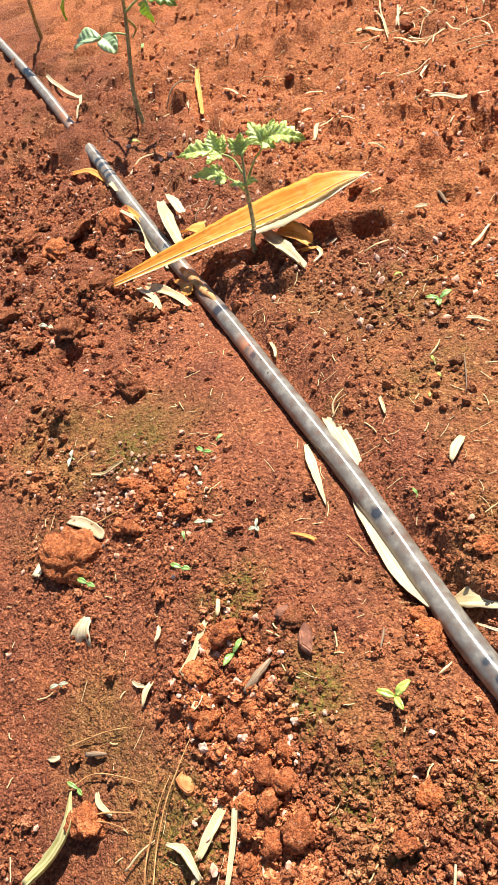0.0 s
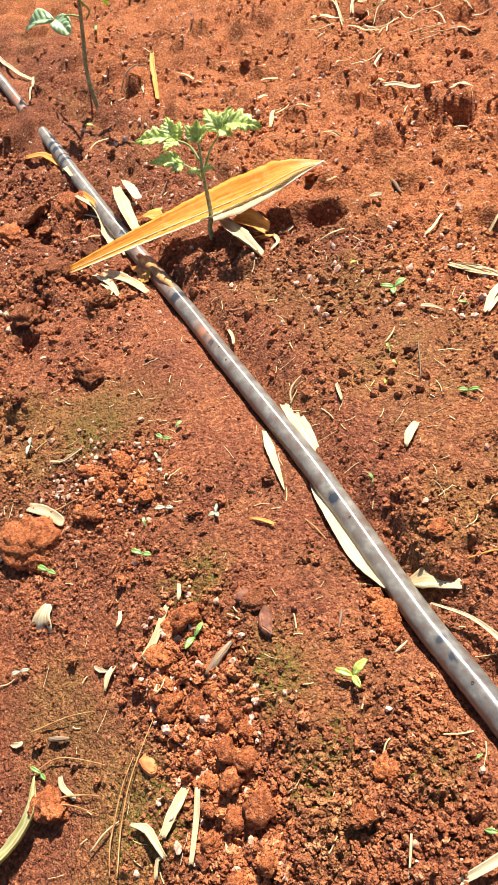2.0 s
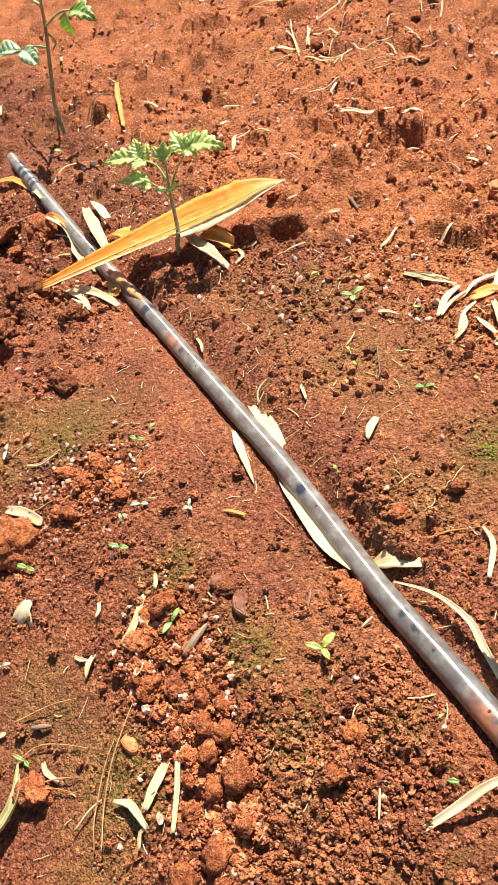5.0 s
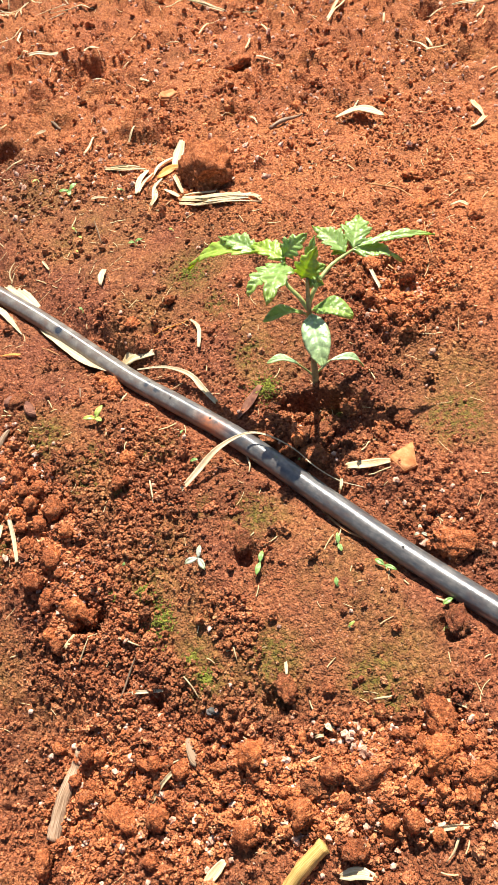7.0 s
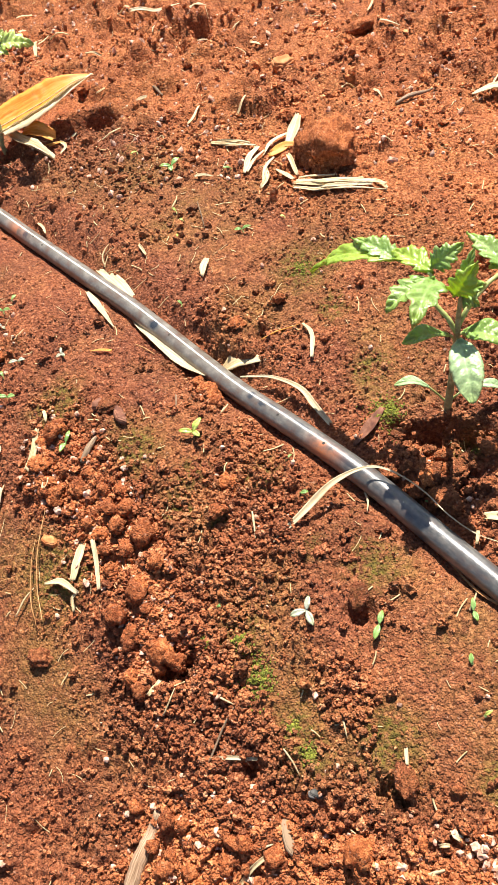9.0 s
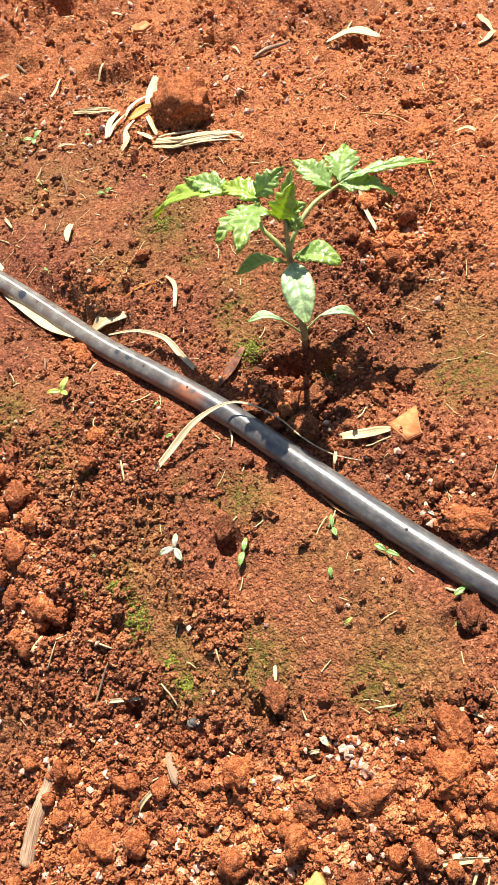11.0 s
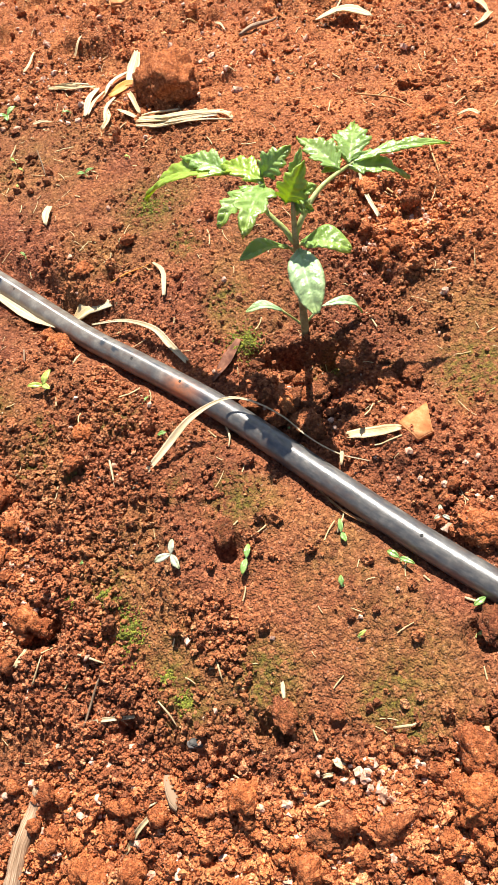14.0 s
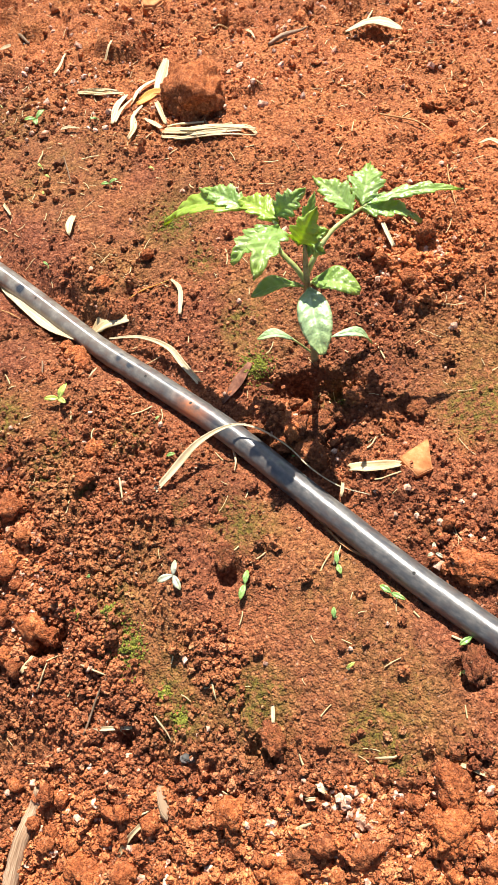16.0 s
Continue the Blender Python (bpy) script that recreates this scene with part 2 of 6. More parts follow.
def maize_material():
    """A dry maize leaf: orange-brown, bleached to straw along one torn side, finely ribbed."""
    n = Nodes("dry maize leaf")
    xyz = n.tree.nodes.new("ShaderNodeCombineXYZ")
    n.link(n.math("MULTIPLY", n.attr("along"), 1.2), xyz.inputs[0])
    n.link(n.math("MULTIPLY", n.attr("across"), 9.0), xyz.inputs[1])
    rib = n.add("ShaderNodeTexNoise", Scale=1.0, Detail=5.0, Roughness=0.6)
    n.link(xyz.outputs[0], rib.inputs["Vector"])
    brown = n.ramp(rib.outputs["Fac"], (0.28, (0.58, 0.20, 0.020)), (0.5, (0.85, 0.36, 0.045)), (0.74, (0.92, 0.52, 0.14)))
    pale = n.ramp(rib.outputs["Fac"], (0.28, (0.66, 0.50, 0.28)), (0.6, (0.86, 0.76, 0.56)))
    where = n.math("ADD", n.attr("across"), n.math("MULTIPLY", n.math("SUBTRACT", n.noise(28, 4), 0.5), 0.9))
    colour = n.mix(n.ramp(where, (0.42, (0, 0, 0)), (0.55, (1, 1, 1))), brown, pale)
    spot = n.ramp(n.noise(170, 3), (0.58, (0, 0, 0)), (0.66, (1, 1, 1)))
    rim = n.ramp(n.attr("across"), (0.0, (0.25, 0.25, 0.25)), (0.06, (0.9, 0.9, 0.9)), (0.10, (0.35, 0.35, 0.35)))
    colour = n.mix(n.math("MULTIPLY", spot, n.math("MULTIPLY", rim, 0.8)), colour, (0.20, 0.09, 0.03))
    n.done(colour, 0.45, n.bump(rib.outputs["Fac"], 0.5, 0.0005), 0.0, 0.4)
    t = n.add("ShaderNodeBsdfTranslucent")
    n.link(colour, t.inputs["Color"])
    m = n.add("ShaderNodeMixShader", Fac=0.45)
    n.link(n.bsdf.outputs[0], m.inputs[1])
    n.link(t.outputs[0], m.inputs[2])
    n.link(m.outputs[0], n.out.inputs[0])
    return n.mat


MAIZE = maize_material()
PIPE = pipe_material()
LEAF = leaf_material("tomato leaf", (0.21, 0.35, 0.07), (0.33, 0.49, 0.13), (0.52, 0.64, 0.32), (0.62, 0.78, 0.06), 0.45)
YOUNG = leaf_material("young tomato leaf", (0.28, 0.42, 0.05), (0.42, 0.58, 0.09), (0.56, 0.70, 0.20), (0.68, 0.84, 0.05), 0.52)
# a lighter copy of the young leaf: overexposed sunlight is put into its colour
PALE_GLARE = leaf_material("pale young tomato leaf with painted glare", (0.42, 0.54, 0.10), (0.58, 0.70, 0.20), (0.76, 0.84, 0.44), (0.76, 0.86, 0.10), 0.40)
COTYLEDON = leaf_material("tomato seed leaf", (0.33, 0.46, 0.23), (0.38, 0.52, 0.27), (0.44, 0.58, 0.33), (0.5, 0.65, 0.15), 0.25)
WEED = leaf_material("weed leaf", (0.14, 0.28, 0.06), (0.26, 0.44, 0.12), (0.42, 0.58, 0.22), (0.5, 0.7, 0.1), 0.3)
WEED_PALE = leaf_material("pale weed leaf", (0.36, 0.36, 0.26), (0.52, 0.52, 0.40), (0.66, 0.66, 0.54), (0.6, 0.62, 0.4), 0.3)
WEED_YELLOW = leaf_material("yellow-green weed leaf", (0.34, 0.42, 0.05), (0.50, 0.58, 0.12), (0.64, 0.70, 0.26), (0.7, 0.8, 0.1), 0.3)
STEM = simple("green stem", (0.20, 0.24, 0.07), (0.34, 0.40, 0.13), (0.48, 0.52, 0.24), 200, 0.55, 0.0003)
STEM_PURPLE = simple("woody purple-green stem", (0.19, 0.17, 0.08), (0.31, 0.30, 0.14), (0.46, 0.44, 0.24), 200, 0.6, 0.0003)
GREEN_STRAW = simple("half-dry green leaf", (0.40, 0.38, 0.13), (0.60, 0.58, 0.28), (0.78, 0.76, 0.48), 120, 0.5, 0.0004, (2, 7), translucent=0.3)
MOSS = simple("moss", (0.06, 0.065, 0.010), (0.15, 0.16, 0.020), (0.32, 0.33, 0.04), 600, 0.9)


# ---- shape of the ground ----
def hash01(ix, iy, seed):
    h = (ix.astype(np.int64) * 374761393 + iy.astype(np.int64) * 668265263 + seed * 974634777) & 0xFFFFFFFF
    h = ((h ^ (h >> 13)) * 1274126177) & 0xFFFFFFFF
    h = ((h ^ (h >> 15)) * 2246822519) & 0xFFFFFFFF
    return (h ^ (h >> 16)) / 4294967296.0


def value_noise(x, y, seed):
    ix, iy = np.floor(x), np.floor(y)
    fx, fy = x - ix, y - iy
    fx, fy = fx * fx * (3 - 2 * fx), fy * fy * (3 - 2 * fy)
    a, b = hash01(ix, iy, seed), hash01(ix + 1, iy, seed)
    c, d = hash01(ix, iy + 1, seed), hash01(ix + 1, iy + 1, seed)
    return (a + (b - a) * fx) * (1 - fy) + (c + (d - c) * fx) * fy - 0.5


def layered(x, y, size, seed, octaves=4, gain=0.5):
    total = np.zeros_like(x)
    for k in range(octaves):
        f = 2.0**k / size
        total += gain**k * value_noise(x * f + 17.3 * k, y * f - 9.1 * k, seed + k)
    return total


def lumps(x, y, cell, seed, share, least=0.25, most=0.62):
    """Height of half-buried round lumps, one to a cell at most; share: how many of the cells hold one, from 0 to 1."""
    x = x + cell * 0.5 * layered(x, y, cell * 0.5, seed + 40, 2)
    y = y + cell * 0.5 * layered(x, y, cell * 0.5, seed + 50, 2)
    ix, iy = np.floor(x / cell), np.floor(y / cell)
    best = np.zeros_like(x)
    for dx in (-1, 0, 1):
        for dy in (-1, 0, 1):
            cx, cy = ix + dx, iy + dy
            px = (cx + 0.15 + 0.7 * hash01(cx, cy, seed)) * cell
            py = (cy + 0.15 + 0.7 * hash01(cx, cy, seed + 1)) * cell
            r = cell * (least + (most - least) * hash01(cx, cy, seed + 2) ** 2)
            r = r * np.clip((share - hash01(cx, cy, seed + 3)) * 6, 0, 1)
            d2 = (x - px) ** 2 + (y - py) ** 2
            best = np.maximum(best, np.sqrt(np.maximum(r * r - d2, 0)))
    return best


def blobs(x, y, rows, spread=0.75):
    total = np.zeros_like(x)
    for bx, by, r in rows:
        total += np.exp(-((x - bx) ** 2 + (y - by) ** 2) / (2 * (r * spread) ** 2))
    return total


# Heights of the bed and its flanks: columns from west to east, each from south to north.
NEAR = [
    [-0.0062, -0.0245, -0.0260, 0.0085, -0.0029],
    [-0.0250, -0.0198, 0.0089, 0.0145, -0.0086],
    [-0.0463, 0.0086, 0.0083, -0.0089, 0.0030],
    [-0.0045, 0.0337, -0.0148, 0.0073, 0.0052],
    [0.0035, -0.0068, -0.0058, 0.0304, -0.0068],
]
FAR = [[-0.008, -0.006], [0.026, -0.014], [0.015, -0.034], [-0.033, -0.025]]

# Hollows: x, y, radius.
HOLLOWS = [
    (0.125, 1.192, 0.042), (0.095, 1.125, 0.015), (0.068, 1.125, 0.011), (0.042, 1.000, 0.034), (-0.370, 1.310, 0.040),
    (-0.030, 0.958, 0.022), (0.340, 0.559, 0.018), (0.362, 0.556, 0.021), (0.383, 0.556, 0.014), (0.316, 0.347, 0.010), (0.305, 0.438, 0.011), (0.411, 0.701, 0.017),
    (0.184, 0.420, 0.017), (0.101, 1.470, 0.024),
    (0.328, 1.006, 0.018), (-0.179, 0.836, 0.019), (-0.190, 0.890, 0.016), (-0.287, 1.032, 0.017), (-0.354, 1.018, 0.017), (0.252, 0.975, 0.011), (0.190, 0.956, 0.012),
    (0.491, 0.813, 0.013), (0.519, 0.722, 0.010), (0.460, 1.081, 0.018), (0.571, 1.234, 0.018),
    (0.421, 0.368, 0.009), (0.233, 0.364, 0.010), (0.196, 0.987, 0.011), (-0.630, 1.610, 0.030),
]
# Loose crumbly ground, firm smooth crust, moss: x, y, radius.
LOOSE = [
    (0.095, 0.583, 0.037), (0.129, 0.539, 0.042), (0.166, 0.496, 0.046), (-0.009, 0.687, 0.036), (0.224, 0.523, 0.032),
    (0.203, 0.312, 0.056), (0.284, 0.309, 0.040), (0.352, 0.308, 0.037), (0.393, 0.299, 0.033), (0.192, 0.427, 0.033),
    (0.242, 0.352, 0.037), (0.365, 0.530, 0.040), (0.430, 0.447, 0.030), (-0.250, 1.008, 0.096), (0.203, 0.674, 0.041),
    (0.434, 0.643, 0.057),
]
# Heaps of coarse crumbs: x, y, radius.
HEAPS = [
    (0.095, 0.575, 0.030), (0.125, 0.545, 0.028), (0.150, 0.505, 0.028), (0.172, 0.470, 0.018), (0.190, 0.312, 0.042), (0.240, 0.310, 0.034),
    (0.285, 0.300, 0.034), (0.325, 0.290, 0.022), (0.375, 0.298, 0.034), (0.405, 0.290, 0.030), (-0.009, 0.687, 0.024), (0.440, 0.640, 0.030),
    (0.203, 0.628, 0.016), (0.430, 0.425, 0.020), (0.165, 0.432, 0.018), (0.355, 0.535, 0.018),
]
FIRM = [
    (0.331, 0.446, 0.025), (0.358, 0.424, 0.032), (0.382, 0.395, 0.035), (0.405, 0.376, 0.033), (0.351, 0.380, 0.033), (0.374, 0.355, 0.030),
    (0.320, 0.407, 0.022), (0.112, 0.681, 0.036), (0.001, 0.801, 0.058), (0.168, 0.592, 0.027), (0.057, 0.750, 0.036), (0.141, 0.639, 0.026),
    (0.195, 0.758, 0.040), (0.074, 0.503, 0.030), (0.010, 0.545, 0.036), (0.010, 0.480, 0.023), (0.050, 0.471, 0.026), (0.153, 0.866, 0.040),
    (0.466, 0.543, 0.034), (-0.093, 0.874, 0.040), (0.255, 0.395, 0.018), (0.095, 0.415, 0.024),
]
# Thin olive algae on the crust: x, y, radius.
OLIVE = [
    (-0.154, 0.745, 0.034), (-0.090, 0.737, 0.034), (-0.034, 0.753, 0.026), (-0.101, 0.707, 0.022), (0.080, 0.621, 0.020), (0.137, 0.587, 0.018),
    (0.160, 0.572, 0.020), (0.185, 0.530, 0.018), (0.146, 0.559, 0.014), (0.240, 0.544, 0.016), (0.070, 0.500, 0.026), (0.098, 0.415, 0.026),
    (0.070, 0.438, 0.022), (0.200, 0.511, 0.012), (0.224, 0.450, 0.014), (0.237, 0.426, 0.016), (0.260, 0.402, 0.018), (0.269, 0.368, 0.016),
    (0.330, 0.657, 0.022), (0.284, 0.752, 0.032), (0.130, 0.900, 0.040), (0.466, 0.565, 0.026), (0.322, 0.607, 0.012), (0.380, 0.552, 0.013),
    (0.379, 0.328, 0.016), (0.315, 0.367, 0.016), (0.256, 0.473, 0.012), (0.320, 0.462, 0.014), (0.372, 0.400, 0.050), (0.190, 0.820, 0.045),
    (0.010, 0.530, 0.036), (0.235, 0.690, 0.028),
]
MOSSY = [
    (0.2376, 0.4105, 0.0065), (0.228, 0.4325, 0.012), (0.269, 0.368, 0.012), (0.260, 0.3825, 0.009), (0.205, 0.435, 0.009),
    (0.327, 0.583, 0.0075), (0.271, 0.734, 0.022), (0.378, 0.549, 0.012), (-0.046, 0.731, 0.026), (0.080, 0.624, 0.018),
    (0.152, 0.576, 0.016), (0.195, 0.550, 0.012), (0.099, 0.496, 0.027), (0.461, 0.524, 0.020), (0.312, 0.467, 0.015),
    (0.294, 0.689, 0.015), (0.318, 0.624, 0.015), (0.187, 0.521, 0.012), (0.242, 0.540, 0.012), (0.275, 0.483, 0.008),
    (0.314, 0.371, 0.014), (0.374, 0.347, 0.014), (0.379, 0.322, 0.011), (0.216, 0.506, 0.009),
]
# The pipe's centre line.
PIPE_LINE = [
    (-1.60, 2.40, 0.004), (-0.8245, 1.6646, 0.004), (-0.6221, 1.4689, 0.004), (-0.4794, 1.3282, 0.0), (-0.3533, 1.2018, 0.003),
    (-0.2646, 1.1102, 0.006), (-0.1507, 0.9954, 0.008), (-0.0397, 0.8903, 0.006), (0.0212, 0.8297, 0.005), (0.1145, 0.7374, 0.004),
    (0.1557, 0.6942, 0.003), (0.2180, 0.6265, 0.002), (0.2578, 0.5867, 0.005), (0.3100, 0.5315, 0.011), (0.3673, 0.4645, 0.012), (0.4304, 0.3954, 0.010),
    (0.60, 0.225, 0.005), (1.10, -0.30, 0.004),
]
PIPE_R = 0.0078


def curve_through(points, step):
    """Points at even steps along a smooth curve through the given ones."""
    p = np.array(points, float)
    p = np.vstack([2 * p[0] - p[1], p, 2 * p[-1] - p[-2]])
    dense = []
    for a, b, c, d in zip(p, p[1:], p[2:], p[3:]):
        u = np.linspace(0, 1, 40, endpoint=False)[:, None]
        dense.append(0.5 * (2 * b + (c - a) * u + (2 * a - 5 * b + 4 * c - d) * u**2 + (3 * b - a - 3 * c + d) * u**3))
    dense = np.vstack([*dense, p[-2:-1]])
    s = np.r_[0, np.cumsum(np.linalg.norm(np.diff(dense, axis=0), axis=1))]
    at = np.linspace(0, s[-1], max(3, int(s[-1] / step) + 1))
    return np.stack([np.interp(at, s, dense[:, k]) for k in range(3)], 1)


PIPE_COARSE = curve_through(PIPE_LINE, 0.03)


def pipe_near(x, y):
    """Distance in plan to the pipe's centre line, and the height of that line there."""
    best, high = np.full_like(x, 9.0), np.zeros_like(x)
    near = (x > -0.9) & (x < 0.75) & (y > 0.1) & (y < 1.75)
    px, py = x[near], y[near]
    b, h = np.full_like(px, 9.0), np.zeros_like(px)
    for p, q in zip(PIPE_COARSE, PIPE_COARSE[1:]):
        way = q[:2] - p[:2]
        u = np.clip(((px - p[0]) * way[0] + (py - p[1]) * way[1]) / (way @ way), 0, 1)
        d = np.hypot(px - p[0] - u * way[0], py - p[1] - u * way[1])
        closer = d < b
        b, h = np.where(closer, d, b), np.where(closer, p[2] + u * (q[2] - p[2]), h)
    best[near], high[near] = b, h
    return best, high


def loose(x, y):
    return np.clip(0.42 + 0.75 * blobs(x, y, LOOSE, 0.9) - 0.55 * blobs(x, y, FIRM, 0.85) + 0.5 * layered(x, y, 0.09, 5, 3), 0.0, 1.0)


def heaped(x, y):
    return np.clip(1.25 * blobs(x, y, HEAPS, 0.7) + 0.5 * layered(x, y, 0.035, 15, 2) - 0.12, 0.0, 1.0)


def dryness(x, y):
    """0 for the damp, dark strip along the pipe; 1 for the dry ground beyond it and the loose crumbs."""
    beyond = 0.67 * (x + 0.06) + 0.74 * (y - 1.10) + 0.07 * layered(x, y, 0.12, 8, 4)
    d = 0.10 + 0.52 * np.clip(beyond / 0.055 + 0.5, 0, 1)
    away = np.clip(np.hypot(x + 0.1, y - 0.9) - 1.3, 0, 1)
    d = d * (1 - away) + 0.45 * away
    return np.clip(d + 0.06 * heaped(x, y) + 0.06 * np.clip(blobs(x, y, LOOSE[:11], 0.9), 0, 1) + 0.06 * np.clip((0.36 - y) / 0.06, 0, 1) * (1 - away), 0, 1)


def mossiness(x, y):
    m = 1.3 * blobs(x, y, MOSSY, 0.7) + 0.25 * blobs(x, y, OLIVE, 0.9) + 0.5 * layered(x, y, 0.03, 12, 4) - 0.08
    return np.clip(m, 0, 1)


def oliveness(x, y):
    north = np.clip((0.70 * (x + 0.151) + 0.72 * (y - 0.995)) / 0.03 - 1.0, 0, 1)
    return np.clip(0.95 * blobs(x, y, OLIVE, 0.85) + 0.30 * north + 0.9 * layered(x, y, 0.05, 13, 4) - 0.10 - 0.8 * heaped(x, y), 0, 0.9) * np.clip(1.0 - dryness(x, y) * 0.9, 0, 1)


def bed(x, y):
    """The broad shape of the ground, with the bed of the pipe pressed into it."""
    z = np.zeros_like(x)
    for i, column in enumerate(NEAR):
        for j, h in enumerate(column):
            z += h * np.exp(-((x + 0.05 - 0.14 * i) ** 2 + (y - 0.26 - 0.14 * j) ** 2) / (2 * 0.115**2))
    for i, column in enumerate(FAR):
        for j, h in enumerate(column):
            z += h * np.exp(-((x + 0.3 - 0.3 * i) ** 2 + (y - 1.05 - 0.3 * j) ** 2) / (2 * 0.23**2))
    z += 0.006 * layered(x, y, 0.11, 21, 3)
    d, high = pipe_near(x, y)
    side = np.exp(-((d / 0.024) ** 2))
    z = z * (1 - side) + (high - 0.0062) * side
    z += 0.030 * np.exp(-((x + 0.420) ** 2 + (y - 1.268) ** 2) / (2 * 0.030**2))
    z += 0.006 * np.exp(-((x + 0.085) ** 2 + (y - 0.925) ** 2) / (2 * 0.016**2))
    return z


def hollows(x, y):
    total = np.zeros_like(x)
    ragged = 0.9 * layered(x, y, 0.024, 55, 2)
    for hx, hy, r in HOLLOWS:
        d = np.hypot(x - hx, (y - hy) * 1.25) / r + ragged
        total -= min(0.85 * r, 0.020) * np.clip(1.0 - np.abs(d) ** 2.6, 0, 1)
    return total


def relief(x, y):
    """The ground's full height: bed, hollows, clods, crumbs."""
    rough, heap = loose(x, y), heaped(x, y)
    far = np.clip((y - 0.85) / 0.3, 0, 1)
    z = bed(x, y)
    d, high = pipe_near(x, y)
    clear = np.clip((d - 0.008) / 0.014, 0.15, 1)
    z += hollows(x, y) * np.clip((d - 0.010) / 0.01, 0, 1)
    z += 0.0030 * layered(x, y, 0.035, 31, 3) * (0.5 + rough)
    z += (0.0045 + 0.014 * far) * (0.35 + rough) * layered(x, y, 0.026, 36, 4, 0.6)
    west = np.clip((-0.06 - x) / 0.06, 0, 1) * np.clip((y - 0.68) / 0.05, 0, 1) * np.clip((1.8 - y) / 0.2, 0, 1)
    bumps = (0.60 + 0.25 * far) * lumps(x, y, 0.050, 60, 0.05 + 0.45 * far + 0.20 * rough + 0.35 * west, 0.12, 0.44)
    bumps = np.maximum(bumps, 0.55 * lumps(x, y, 0.023, 65, 0.05 + 0.40 * far + 0.4 * rough - 0.4 * heap, 0.12, 0.50))
    bumps = np.maximum(bumps, 0.66 * lumps(x, y, 0.013, 70, 0.30 * rough - 0.25 * heap - 0.1 * far - 0.06, 0.15, 0.5))
    bumps = np.maximum(bumps, 0.72 * lumps(x, y, 0.0078, 80, 0.65 * rough - 0.35 * heap - 0.25 * far - 0.04, 0.25, 0.6))
    z += bumps * clear
    z += (0.20 + 0.42 * rough) * (1 - 0.6 * far) * lumps(x, y, 0.0050, 90, 0.6 + 0.6 * rough, 0.30, 0.64) * np.clip(clear, 0.4, 1)
    z += 0.0010 * layered(x, y, 0.0045, 101, 2)
    fine = (x > -0.12) & (x < 0.54) & (y > 0.22) & (y < 0.90)
    z[fine] += (0.58 * lumps(x[fine], y[fine], 0.0037, 95, 0.95, 0.28, 0.62)) * np.clip(clear[fine], 0.3, 1)
    z += far * 0.0022 * layered(x, y, 0.008, 121, 2)
    return z


def ground_at(x, y):
    return float(relief(np.array([x], float), np.array([y], float))[0])


# ---- mesh helpers ----
def mesh_from(name, verts, faces, smooth=True, **fields):
    """A mesh from arrays; all faces have the same number of corners. fields: numbers per vertex."""
    verts, faces = np.asarray(verts, np.float32), np.asarray(faces, np.int32)
    me = bpy.data.meshes.new(name)
    k = faces.shape[1]
    me.vertices.add(len(verts))
    me.vertices.foreach_set("co", verts.ravel())
    me.loops.add(faces.size)
    me.loops.foreach_set("vertex_index", faces.ravel())
    me.polygons.add(len(faces))
    me.polygons.foreach_set("loop_start", np.arange(0, faces.size, k, dtype=np.int32))
    me.polygons.foreach_set("use_smooth", np.full(len(faces), smooth))
    for key, values in fields.items():
        a = me.attributes.new(key, "FLOAT", "POINT")
        a.data.foreach_set("value", np.asarray(values, np.float32).ravel())
    me.update(calc_edges=True)
    me.validate()
    return me


def part(name, me, material, parent=None, label=""):
    """Links a mesh, or a bmesh, as one object, under a thing or part if one is given."""
    if isinstance(me, bmesh.types.BMesh):
        bm, me = me, bpy.data.meshes.new(name)
        bm.to_mesh(me)
        bm.free()
        me.polygons.foreach_set("use_smooth", [True] * len(me.polygons))
    if material and not me.materials:
        me.materials.append(material)
    ob = new(name, me)
    if parent:
        ob.parent = parent
        ob.matrix_parent_inverse = parent.matrix_basis.inverted()
    return tagged(ob, label) if label else ob


def empty(name, x, y, z):
    ob = new(name)
    ob.matrix_basis = Matrix.Translation((x, y, z))
    ob.empty_display_size = 0.02
    return ob


def grid_faces(n, m, closed=False):
    """Quads of a sheet of n rows of m vertices; closed joins the last column to the first."""
    i, j = np.meshgrid(np.arange(n - 1), np.arange(m if closed else m - 1), indexing="ij")
    a, b = i * m + j, i * m + (j + 1) % m
    return np.stack([a, b, b + m, a + m], -1).reshape(-1, 4)


def frames_along(line):
    """Ahead, side and up at each point of a line; side lies level."""
    ahead = np.gradient(line, axis=0)
    ahead /= np.linalg.norm(ahead, axis=1)[:, None] + 1e-12
    side = np.cross(ahead, (0, 0, 1.0))
    side /= np.linalg.norm(side, axis=1)[:, None] + 1e-9
    return ahead, side, np.cross(side, ahead)


